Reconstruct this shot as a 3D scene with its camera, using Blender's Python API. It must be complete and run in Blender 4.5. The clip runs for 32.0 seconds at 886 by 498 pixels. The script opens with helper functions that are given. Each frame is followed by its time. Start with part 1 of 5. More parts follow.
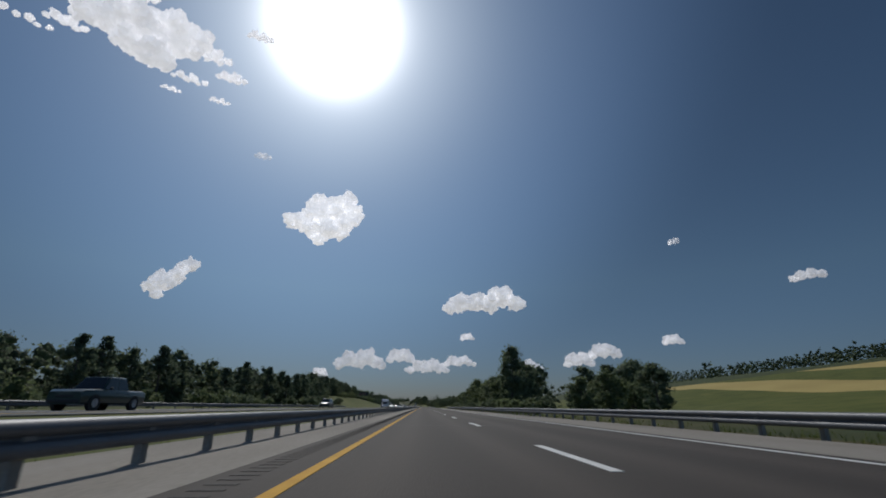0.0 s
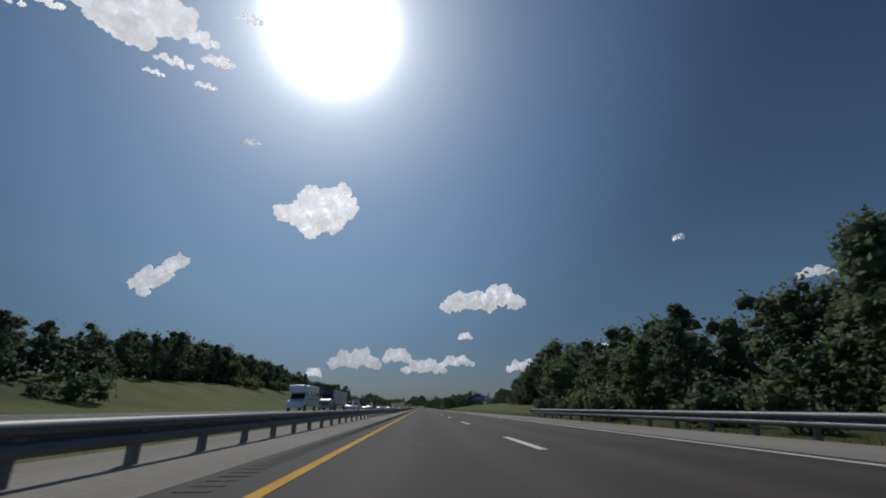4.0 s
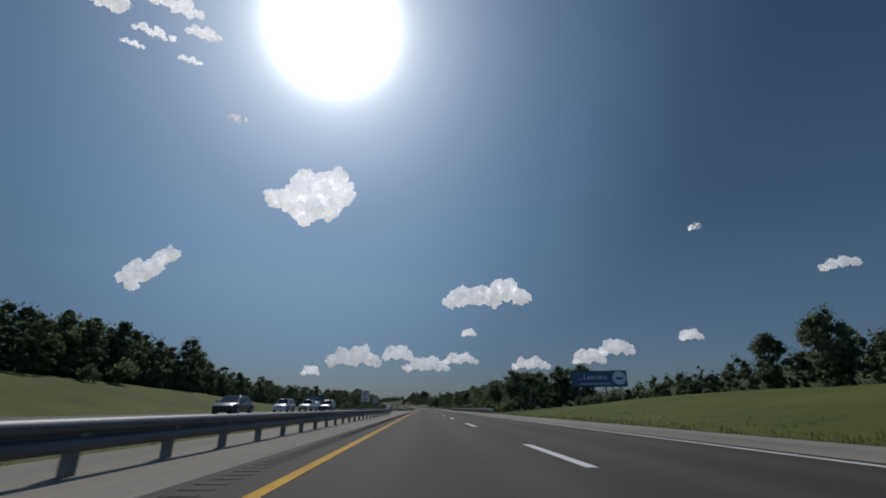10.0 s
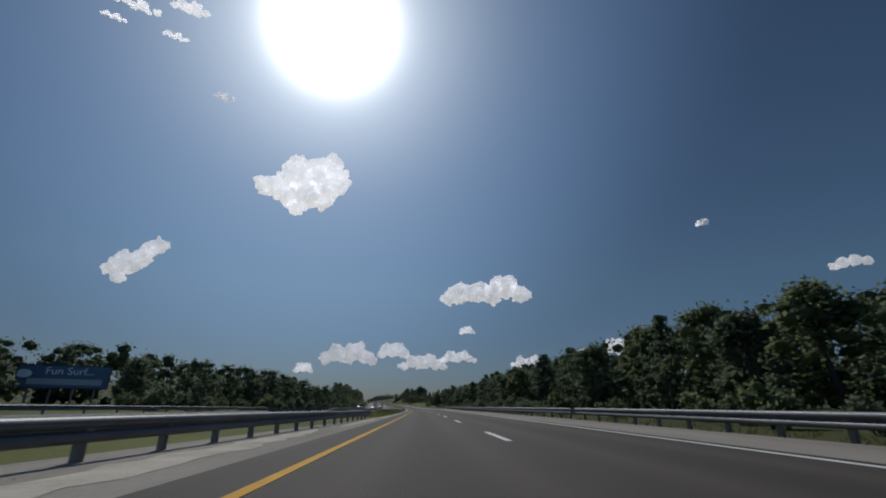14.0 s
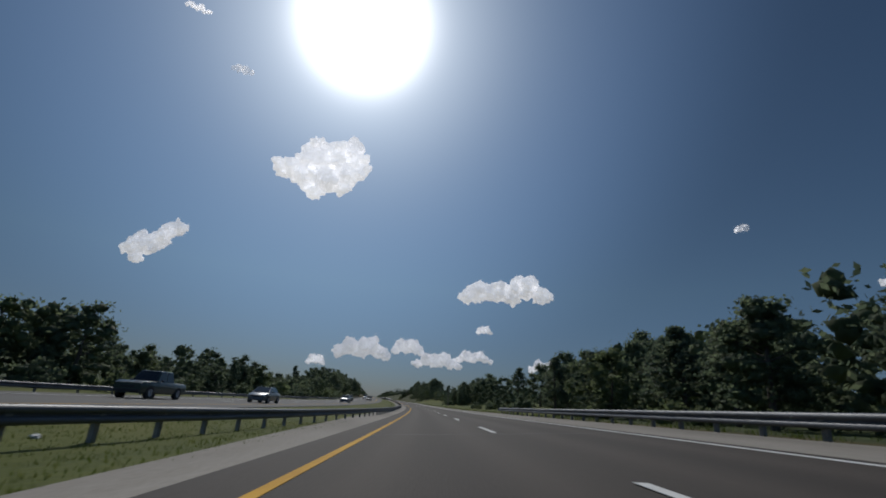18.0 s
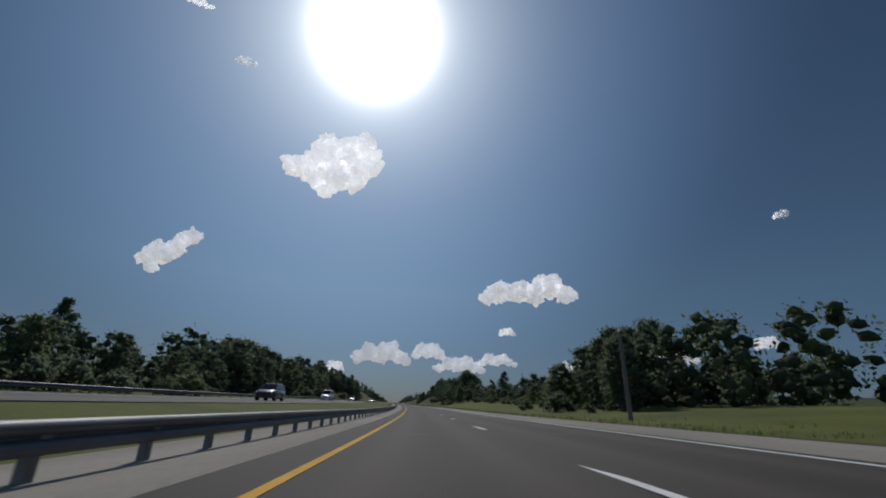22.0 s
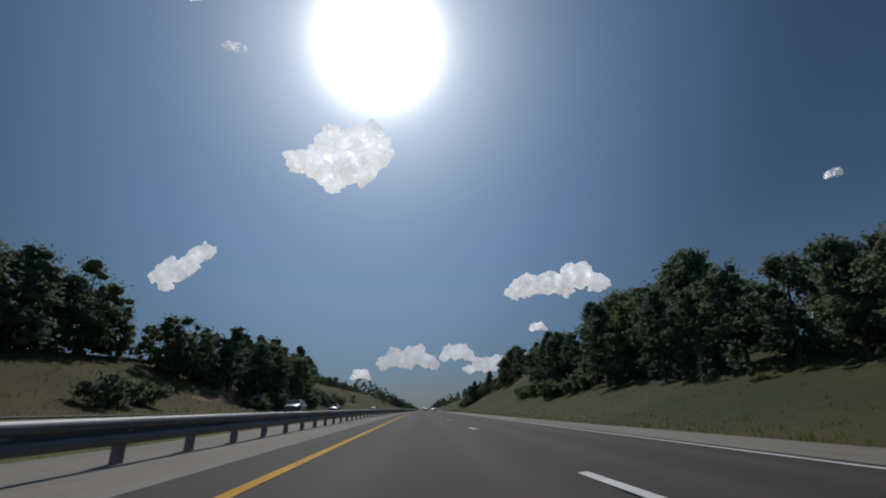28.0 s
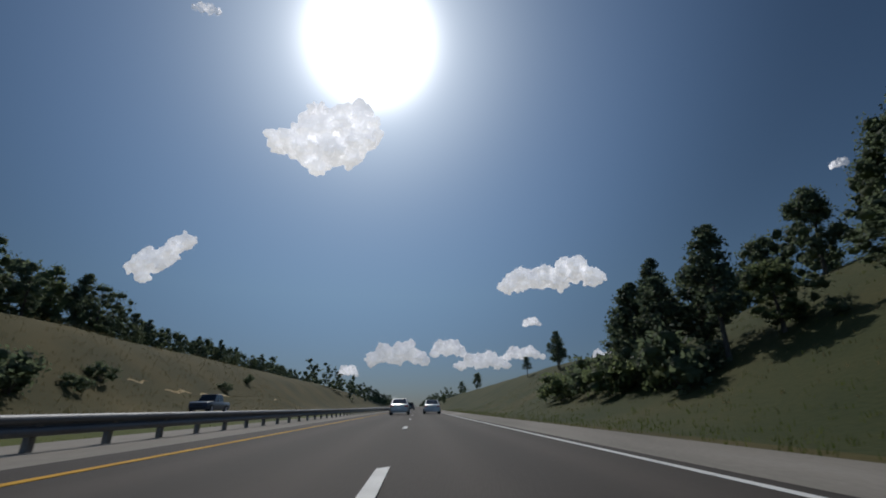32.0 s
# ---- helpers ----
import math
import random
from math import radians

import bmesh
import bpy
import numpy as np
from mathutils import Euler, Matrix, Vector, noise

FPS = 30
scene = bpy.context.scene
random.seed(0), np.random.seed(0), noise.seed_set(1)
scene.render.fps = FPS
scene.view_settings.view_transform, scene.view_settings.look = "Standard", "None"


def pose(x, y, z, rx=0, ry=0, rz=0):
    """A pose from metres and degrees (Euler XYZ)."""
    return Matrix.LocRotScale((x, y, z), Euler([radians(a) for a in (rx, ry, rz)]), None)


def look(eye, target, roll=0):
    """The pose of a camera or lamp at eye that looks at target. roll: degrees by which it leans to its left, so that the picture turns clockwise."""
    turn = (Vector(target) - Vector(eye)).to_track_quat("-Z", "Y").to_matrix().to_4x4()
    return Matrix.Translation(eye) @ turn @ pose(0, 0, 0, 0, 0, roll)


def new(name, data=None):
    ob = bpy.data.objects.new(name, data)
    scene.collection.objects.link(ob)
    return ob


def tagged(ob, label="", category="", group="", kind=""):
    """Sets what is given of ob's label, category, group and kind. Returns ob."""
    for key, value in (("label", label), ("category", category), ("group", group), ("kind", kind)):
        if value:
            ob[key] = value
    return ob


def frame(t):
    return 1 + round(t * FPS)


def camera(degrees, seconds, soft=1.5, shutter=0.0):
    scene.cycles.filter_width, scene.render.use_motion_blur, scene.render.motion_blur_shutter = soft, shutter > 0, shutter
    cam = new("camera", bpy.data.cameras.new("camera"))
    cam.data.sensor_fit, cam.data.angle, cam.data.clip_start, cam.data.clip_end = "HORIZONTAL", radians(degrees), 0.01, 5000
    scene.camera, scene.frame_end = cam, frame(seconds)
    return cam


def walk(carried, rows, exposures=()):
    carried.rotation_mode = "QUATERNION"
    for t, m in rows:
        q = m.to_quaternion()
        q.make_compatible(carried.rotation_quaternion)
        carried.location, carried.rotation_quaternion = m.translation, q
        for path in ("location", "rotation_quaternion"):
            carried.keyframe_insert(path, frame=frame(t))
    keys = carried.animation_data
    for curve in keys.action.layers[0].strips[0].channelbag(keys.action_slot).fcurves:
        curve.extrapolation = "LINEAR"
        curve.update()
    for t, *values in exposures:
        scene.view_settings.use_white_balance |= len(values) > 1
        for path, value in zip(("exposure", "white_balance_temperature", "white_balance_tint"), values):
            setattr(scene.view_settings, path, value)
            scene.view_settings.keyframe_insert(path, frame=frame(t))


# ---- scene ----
# ---- the line of the road: heading and grade in degrees along s ----
HEADING = ((-400, -0.08), (8, -0.08), (57, -0.07), (123, -0.44), (303, -0.19), (353, -0.29), (434, -0.63), (483, -0.68), (565, 0.1), (597, 0.6), (647, 1.18),
           (664, 1.53), (763, 4.45), (844, 5.91), (908, 7.39), (941, 7.48), (958, 7.39), (1025, 6.7), (1058, 6.66), (1400, 6.87), (6000, 6.87))
GRADE = ((-400, -0.01), (8, -0.01), (57, 0.05), (123, 0.08), (287, -0.02), (450, -0.07), (581, -0.17), (614, -0.13), (680, 0.2), (747, 0.43), (812, 0.77),
         (844, 0.88), (941, 0.82), (1025, 0.6), (1058, 0.57), (1300, 0.9), (1700, 0.6), (2500, 0), (6000, 0))


# the cross fall of our carriageway, left side down, in degrees
BANK = ((-400, 0.04), (8, 0.04), (222, 0.1), (255, -0.12), (337, -0.02), (402, 0.46), (434, 0.15), (450, 0.21), (483, 1.06), (549, 2.26), (581, 3.65),
        (597, 3.8), (647, 3.54), (680, 3.05), (763, 2.56), (812, 2.57), (844, 2.12), (908, -0.26), (941, -0.94), (958, -1.07), (1058, -0.67), (1200, -0.4),
        (1500, 0), (6000, 0))


def table(x, rows):
    return np.interp(x, [r[0] for r in rows], [r[1] for r in rows])


STEP = 5.0
LINE_S = np.arange(-400, 5001, STEP)
smooth9 = np.ones(9) / 9
LINE_H = np.convolve(np.pad(np.radians(table(LINE_S, HEADING)), 4, "edge"), smooth9, "valid")
LINE_G = np.convolve(np.pad(np.radians(table(LINE_S, GRADE)), 4, "edge"), smooth9, "valid")
LINE_X = -np.cumsum(np.sin(LINE_H)) * STEP
LINE_Y = np.cumsum(np.cos(LINE_H)) * STEP
LINE_Z = np.cumsum(np.tan(LINE_G)) * STEP
for line in (LINE_X, LINE_Y, LINE_Z):
    line -= line[int(400 / STEP)]


# the opposite carriageway lies higher than this one
RISE = ((-400, .45), (51, .45), (150, .3), (250, .16), (445, .18), (608, .23), (740, .58), (840, .92), (905, .6), (968, .3), (1035, .27), (6000, .27))


def road_at(s, u=0.0, z=0.0):
    """The place s metres along the road, u to the right of the left lane's wheel line, z over it."""
    h = np.interp(s, LINE_S, LINE_H)
    z = z + min(9.5, max(-5.0, u)) * math.tan(radians(float(table(s, BANK))))
    if u < -4.6:
        f = min(1.0, (-u - 4.6) / 5.6)
        z += float(table(s, RISE)) * f * f * (3 - 2 * f)
    return Vector((float(np.interp(s, LINE_S, LINE_X) + u * np.cos(h)), float(np.interp(s, LINE_S, LINE_Y) + u * np.sin(h)),
                   float(np.interp(s, LINE_S, LINE_Z) + z)))


def heading(s):
    return math.degrees(float(np.interp(s, LINE_S, LINE_H)))


def grade(s):
    return math.degrees(float(np.interp(s, LINE_S, LINE_G)))


# ---- camera ----
EYE = 0.66
cam = camera(88.9, 32.0, 1.9, 0.05)
ALONG = ((0, 0.0), (1, 32.8), (2, 65.2), (3, 98.4), (4, 131.4), (6, 197.6), (7, 230.6), (8, 262.9), (9, 295.2), (10, 328.7), (11, 361.2), (12, 393.5),
         (13, 426.1), (14, 458.4), (17, 557.4), (18, 589.4), (19, 622.2), (20, 655.8), (21, 689.0), (22, 722.0), (23, 755.4), (24, 788.4),
         (25, 820.5), (26, 852.5), (27, 884.5), (28, 916.5), (29, 949.6), (30, 983.4), (31, 1017.4), (32, 1050.3))
SIDE = ((0, 0), (1, -.06), (3, -.08), (4.5, .2), (6, .42), (7, .42), (8, .34), (9, .25), (10, .12), (11, .06), (12, .12), (13, .16), (14, .27), (16, .45), (17, .44), (18, .09),
        (19, -.27), (20, -.27), (21, -.02), (22, .12), (23, .03), (24, -.06), (25, .12), (26.5, .3), (28, .35), (29, .55), (30, 1.12), (31, 1.55), (32, 2.5))
YAW = ((0, -2.64), (0.5, -2.64), (1, -2.63), (1.5, -2.63), (2, -2.62), (2.5, -2.80), (3, -2.99), (3.5, -3.06), (5.5, -2.97), (6, -2.92), (6.5, -2.86),
       (7, -2.84), (7.5, -2.87), (8, -2.85), (8.5, -2.78), (9, -2.73), (9.5, -2.79), (10, -2.83), (10.5, -2.83), (11, -2.82), (11.5, -2.82), (12, -2.86),
       (12.5, -3.04), (13, -3.18), (13.5, -3.18), (14, -3.13), (14.5, -2.78), (16.5, -2.10), (17, -1.46), (17.5, -0.86), (18, -0.51), (18.5, -0.50),
       (19, -0.32), (19.5, -0.23), (20, 0.02), (20.5, 0.43), (21, 1.09), (21.5, 1.47), (22, 1.88), (22.5, 2.35), (23, 2.89), (23.5, 3.15), (24, 3.39),
       (24.5, 3.72), (25, 3.96), (25.5, 4.33), (27.5, 4.61), (28, 4.46), (28.5, 4.20), (29, 3.70), (29.5, 3.63), (30, 3.55), (30.5, 3.39), (31, 3.07),
       (31.5, 3.07), (32, 3.25))
TILT = ((0, 19.28), (0.5, 19.37), (1, 19.41), (1.5, 19.40), (2, 19.41), (2.5, 19.44), (3, 19.44), (3.5, 19.42), (5.5, 19.42), (6, 19.39), (6.5, 19.39),
        (7, 19.36), (7.5, 19.32), (8, 19.33), (8.5, 19.33), (9, 19.32), (9.5, 19.34), (10, 19.35), (10.5, 19.33), (11, 19.31), (11.5, 19.31), (12, 19.28),
        (12.5, 19.26), (13, 19.31), (13.5, 19.36), (14, 19.31), (14.5, 19.20), (16.5, 19.44), (17, 19.29), (17.5, 19.23), (18, 19.27), (18.5, 19.31),
        (19, 19.36), (19.5, 19.49), (20, 19.64), (20.5, 19.71), (21, 19.75), (21.5, 19.76), (22, 19.79), (22.5, 19.87), (23, 19.93), (23.5, 20.03),
        (24, 20.18), (24.5, 20.26), (25, 20.32), (25.5, 20.42), (27.5, 20.22), (28, 20.20), (28.5, 20.12), (29, 20.07), (29.5, 20.06), (30, 20.01),
        (30.5, 19.93), (31, 19.87), (31.5, 19.85), (32, 19.90))
ROLL = ((0, 0.07), (0.5, -0.04), (1, -0.10), (1.5, -0.03), (2, 0.09), (2.5, 0.08), (3, -0.01), (3.5, -0.03), (5.5, 0.08), (6, 0.13), (6.5, 0.13), (7, -0.00),
        (7.5, -0.16), (8, -0.16), (8.5, -0.08), (9, -0.03), (9.5, -0.06), (10, -0.04), (10.5, 0.07), (11, 0.25), (11.5, 0.51), (12, 0.54), (12.5, 0.27),
        (13, 0.12), (13.5, 0.17), (14, 0.49), (14.5, 1.29), (16.5, 2.15), (17, 3.36), (17.5, 3.96), (18, 4.07), (18.5, 3.97), (19, 3.93), (19.5, 3.78),
        (20, 3.43), (20.5, 3.20), (21, 3.10), (21.5, 3.04), (22, 2.93), (22.5, 2.75), (23, 2.67), (23.5, 2.74), (24, 2.78), (24.5, 2.73), (25, 2.53),
        (25.5, 2.13), (27.5, -0.20), (28, -0.76), (28.5, -1.07), (29, -1.22), (29.5, -1.18), (30, -1.03), (30.5, -0.86), (31, -0.76), (31.5, -0.78),
        (32, -0.74))
rows = []
for t in [k * 0.5 for k in range(65)]:
    s = float(table(t, ALONG))
    p = road_at(s, float(table(t, SIDE)), EYE)
    rows.append((t, pose(p.x, p.y, p.z, 90 + float(table(t, TILT)), 0, float(table(t, YAW))) @ pose(0, 0, 0, 0, 0, float(table(t, ROLL)))))
walk(cam, rows, exposures=((0, -0.06), (32, -0.06)))

# ---- sun and sky ----
SUN_WAY = Vector((-0.178, 0.695, 0.697)).normalized()
world = bpy.data.worlds.new("sky")
scene.world = world
world.use_nodes = True
wn = world.node_tree
wn.nodes.clear()
sky = wn.nodes.new("ShaderNodeTexSky")
sky.sky_type = "NISHITA"
sky.sun_disc = False
sky.sun_elevation = math.asin(SUN_WAY.z)
sky.sun_rotation = math.atan2(SUN_WAY.x, SUN_WAY.y)
sky.air_density, sky.dust_density, sky.ozone_density = 1.1, 0.5, 4.0
sky_bg = wn.nodes.new("ShaderNodeBackground")
sky_bg.inputs["Strength"].default_value = 0.046
clear_air = wn.nodes.new("ShaderNodeMix")
clear_air.data_type, clear_air.blend_type = "RGBA", "MULTIPLY"
clear_air.inputs[0].default_value = 1.0
wn.links.new(sky.outputs[0], clear_air.inputs[6])
coord = wn.nodes.new("ShaderNodeTexCoord")
# pale blue haze towards the horizon
height = wn.nodes.new("ShaderNodeSeparateXYZ")
wn.links.new(coord.outputs["Generated"], height.inputs[0])
haze = wn.nodes.new("ShaderNodeValToRGB")
haze.color_ramp.elements[0].position, haze.color_ramp.elements[1].position = 0.0, 0.24
haze.color_ramp.elements[0].color, haze.color_ramp.elements[1].color = (.56, .69, 1.0, 1), (.855, .99, 1.05, 1)
wn.links.new(height.outputs["Z"], haze.inputs["Fac"])
wn.links.new(haze.outputs["Color"], clear_air.inputs[7])
dot = wn.nodes.new("ShaderNodeVectorMath")
dot.operation = "DOT_PRODUCT"
dot.inputs[1].default_value = SUN_WAY
wn.links.new(coord.outputs["Generated"], dot.inputs[0])
floor0 = wn.nodes.new("ShaderNodeMath")
floor0.operation = "MAXIMUM"
floor0.inputs[1].default_value = 0.0
wn.links.new(dot.outputs["Value"], floor0.inputs[0])
# the blue deepens away from the sun; unseen sky behind is brightened as added fill light
deep = wn.nodes.new("ShaderNodeValToRGB")
deep.color_ramp.interpolation = "EASE"
# doubled strength out of view, to lighten the foliage's near sides
deep.color_ramp.elements[0].position, deep.color_ramp.elements[0].color = 0.35, (2.0, 2.0, 2.0, 1)
deep.color_ramp.elements[1].position, deep.color_ramp.elements[1].color = 0.975, (1.08, 1.08, 1.08, 1)
for spot, value in ((.72, .66), (.845, .6)):
    stop = deep.color_ramp.elements.new(spot)
    stop.color = (value, value, value, 1)
share = wn.nodes.new("ShaderNodeMath")
share.operation = "MULTIPLY_ADD"
share.inputs[1].default_value, share.inputs[2].default_value = 0.5, 0.5
wn.links.new(dot.outputs["Value"], share.inputs[0])
wn.links.new(share.outputs[0], deep.inputs["Fac"])
deepen = wn.nodes.new("ShaderNodeMix")
deepen.data_type, deepen.blend_type = "RGBA", "MULTIPLY"
deepen.inputs[0].default_value = 1.0
wn.links.new(clear_air.outputs[2], deepen.inputs[6])
wn.links.new(deep.outputs["Color"], deepen.inputs[7])
wn.links.new(deepen.outputs[2], sky_bg.inputs["Color"])
last = sky_bg.outputs[0]
# the sun's aureole: a tight bright core and a wide pale veil
for power, strength, colour in ((330, 6.5, (1, .97, .94)), (46, .5, (.9, .95, 1)), (13, .125, (.66, .84, 1))):
    pw = wn.nodes.new("ShaderNodeMath")
    pw.operation = "POWER"
    pw.inputs[1].default_value = power
    wn.links.new(floor0.outputs[0], pw.inputs[0])
    gain = wn.nodes.new("ShaderNodeMath")
    gain.operation = "MULTIPLY"
    gain.inputs[1].default_value = strength
    wn.links.new(pw.outputs[0], gain.inputs[0])
    bg = wn.nodes.new("ShaderNodeBackground")
    bg.inputs["Color"].default_value = (*colour, 1)
    wn.links.new(gain.outputs[0], bg.inputs["Strength"])
    add = wn.nodes.new("ShaderNodeAddShader")
    wn.links.new(last, add.inputs[0])
    wn.links.new(bg.outputs[0], add.inputs[1])
    last = add.outputs[0]
wout = wn.nodes.new("ShaderNodeOutputWorld")
wn.links.new(last, wout.inputs["Surface"])

sun = bpy.data.lights.new("sun", "SUN")
sun.energy, sun.angle, sun.color = 2.15, radians(0.53), (1, .96, .9)
sun_ob = new("sun", sun)
sun_ob.matrix_world = look(SUN_WAY * 3000, (0, 0, 0))


# ---- materials ----
def material(name, colours, rough=0.8, scale=4.0, fine=40.0, bump=0.2, metal=0.0, translucent=0.0, island=0.0, coat=0.0, stretch=(1, 1, 1), spec=0.5, obj_random=0.0, relief=0.02):
    """Colour mixed by noise at two sizes, with fine relief."""
    m = bpy.data.materials.new(name)
    m.use_nodes = True
    nt = m.node_tree
    nt.nodes.clear()
    out = nt.nodes.new("ShaderNodeOutputMaterial")
    bsdf = nt.nodes.new("ShaderNodeBsdfPrincipled")
    bsdf.inputs["Roughness"].default_value = rough
    bsdf.inputs["Metallic"].default_value = metal
    bsdf.inputs["Coat Weight"].default_value = coat
    bsdf.inputs["Specular IOR Level"].default_value = spec
    tc = nt.nodes.new("ShaderNodeTexCoord")
    mp = nt.nodes.new("ShaderNodeMapping")
    mp.inputs["Scale"].default_value = stretch
    nt.links.new(tc.outputs["Object"], mp.inputs["Vector"])
    big = nt.nodes.new("ShaderNodeTexNoise")
    big.inputs["Scale"].default_value = scale
    big.inputs["Detail"].default_value = 5
    small = nt.nodes.new("ShaderNodeTexNoise")
    small.inputs["Scale"].default_value = fine
    small.inputs["Detail"].default_value = 3
    for n in (big, small):
        nt.links.new(mp.outputs[0], n.inputs["Vector"])
    ramp = nt.nodes.new("ShaderNodeValToRGB")
    ramp.color_ramp.elements[0].position, ramp.color_ramp.elements[1].position = 0.3, 0.7
    ramp.color_ramp.elements[0].color, ramp.color_ramp.elements[1].color = (*colours[0], 1), (*colours[-1], 1)
    if len(colours) > 2:
        e = ramp.color_ramp.elements.new(0.5)
        e.color = (*colours[1], 1)
    blend = nt.nodes.new("ShaderNodeMath")
    blend.operation = "MULTIPLY_ADD"
    blend.inputs[1].default_value = 0.35
    nt.links.new(small.outputs["Fac"], blend.inputs[0])
    shift = nt.nodes.new("ShaderNodeMath")
    shift.operation = "MULTIPLY_ADD"
    shift.inputs[1].default_value, shift.inputs[2].default_value = 0.65, 0.0
    nt.links.new(big.outputs["Fac"], shift.inputs[0])
    nt.links.new(shift.outputs[0], blend.inputs[2])
    fac = blend.outputs[0]
    if island or obj_random:
        extra = nt.nodes.new("ShaderNodeNewGeometry") if island else nt.nodes.new("ShaderNodeObjectInfo")
        rnd = nt.nodes.new("ShaderNodeMath")
        rnd.operation = "MULTIPLY_ADD"
        rnd.inputs[1].default_value = island or obj_random
        nt.links.new(extra.outputs["Random Per Island" if island else "Random"], rnd.inputs[0])
        half = nt.nodes.new("ShaderNodeMath")
        half.operation = "ADD"
        half.inputs[1].default_value = -0.5 * (island or obj_random)
        nt.links.new(fac, half.inputs[0])
        nt.links.new(half.outputs[0], rnd.inputs[2])
        fac = rnd.outputs[0]
    nt.links.new(fac, ramp.inputs["Fac"])
    nt.links.new(ramp.outputs["Color"], bsdf.inputs["Base Color"])
    if bump:
        bp = nt.nodes.new("ShaderNodeBump")
        bp.inputs["Strength"].default_value = bump
        bp.inputs["Distance"].default_value = relief
        nt.links.new(small.outputs["Fac"], bp.inputs["Height"])
        nt.links.new(bp.outputs[0], bsdf.inputs["Normal"])
    last_sh = bsdf.outputs[0]
    if translucent:
        tr = nt.nodes.new("ShaderNodeBsdfTranslucent")
        nt.links.new(ramp.outputs["Color"], tr.inputs["Color"])
        mx = nt.nodes.new("ShaderNodeMixShader")
        mx.inputs[0].default_value = translucent
        nt.links.new(last_sh, mx.inputs[1])
        nt.links.new(tr.outputs[0], mx.inputs[2])
        last_sh = mx.outputs[0]
    nt.links.new(last_sh, out.inputs["Surface"])
    return m


def glass_material(name, tint):
    m = bpy.data.materials.new(name)
    m.use_nodes = True
    b = m.node_tree.nodes["Principled BSDF"]
    b.inputs["Base Color"].default_value = (*tint, 1)
    b.inputs["Roughness"].default_value = 0.04
    b.inputs["Coat Weight"].default_value = 0.5
    return m


def paint(name, colour, metal=0.0, rough=0.3):
    lo = tuple(c * 0.85 for c in colour)
    return material(name, (lo, colour), rough, 0.8, 30, 0.0, metal, coat=0.6)


M_ASPHALT = material("asphalt", ((.031, .0245, .02), (.042, .034, .0278), (.055, .0455, .0378)), .85, .25, 60, .35, stretch=(1, .06, 1), spec=.3)
M_ASPHALT_OLD = material("worn_asphalt", ((.075, .073, .069), (.11, .108, .1)), .9, .3, 50, .3, stretch=(1, .08, 1))
M_CONCRETE = material("pale_shoulder", ((.15, .137, .118), (.225, .206, .178), (.3, .276, .242)), .9, .5, 30, .3, stretch=(1, .15, 1), spec=.25)
M_YELLOW = material("yellow_line_paint", ((.46, .235, .012), (.62, .345, .021)), .8, 1.5, 40, .15, spec=.2)
M_WHITE = material("white_line_paint", ((.5, .5, .48), (.72, .72, .7)), .7, 1.5, 40, .15)
M_GRASS = material("mown_grass", ((.044, .06, .0095), (.08, .094, .0155), (.124, .12, .026)), .95, .16, 6, .8, spec=.2)
M_DRY = material("dry_grass", ((.036, .038, .011), (.066, .057, .017), (.102, .08, .026)), .95, .1, 5, .8, spec=.2)
M_BANK = material("rough_bank_grass", ((.022, .036, .009), (.047, .054, .016), (.088, .074, .026)), .95, .12, 5, .8, spec=.2)
M_FLOOR = material("woodland_floor", ((.03, .045, .015), (.06, .075, .025)), .95, .1, 4, .8, spec=.2)
M_FIELD = material("golden_field", ((.3, .23, .08), (.42, .33, .12)), .95, .05, 3, .4, spec=.2)
M_SAND = material("sandy_soil", ((.24, .21, .16), (.34, .3, .24), (.42, .38, .31)), .95, .3, 8, .6, spec=.2)
M_STEEL = material("galvanised_steel", ((.085, .09, .1), (.14, .147, .16)), .56, 1.0, 25, .05, .4)
M_POST = material("weathered_post", ((.14, .13, .12), (.24, .23, .21)), .8, 3, 30, .3)
M_WOOD = material("weathered_pole_wood", ((.12, .1, .085), (.24, .2, .17)), .85, 2, 30, .4, stretch=(1, 1, .1))
M_BARK = material("bark", ((.05, .04, .032), (.12, .1, .085)), .9, 2, 18, .6, stretch=(1, 1, .2))
M_LEAF = material("broad_leaves", ((.1, .132, .082), (.134, .17, .1), (.17, .206, .114)), .65, .6, 5, .4, translucent=.62, island=.3, spec=.25, relief=.1)
M_LEAF_PALE = material("pale_leaves", ((.11, .144, .074), (.15, .186, .088), (.188, .222, .102)), .65, .6, 5, .4, translucent=.62, island=.3, spec=.25, relief=.1)
M_PINE = material("pine_needles", ((.072, .102, .07), (.104, .138, .085), (.142, .17, .1)), .7, .6, 6, .4, translucent=.55, island=.4, spec=.25, relief=.1)
M_WOODS = material("far_foliage", ((.09, .122, .08), (.126, .16, .094), (.165, .196, .11)), .75, .1, 1.5, .4, translucent=.66, island=.4, spec=.2, relief=.3)


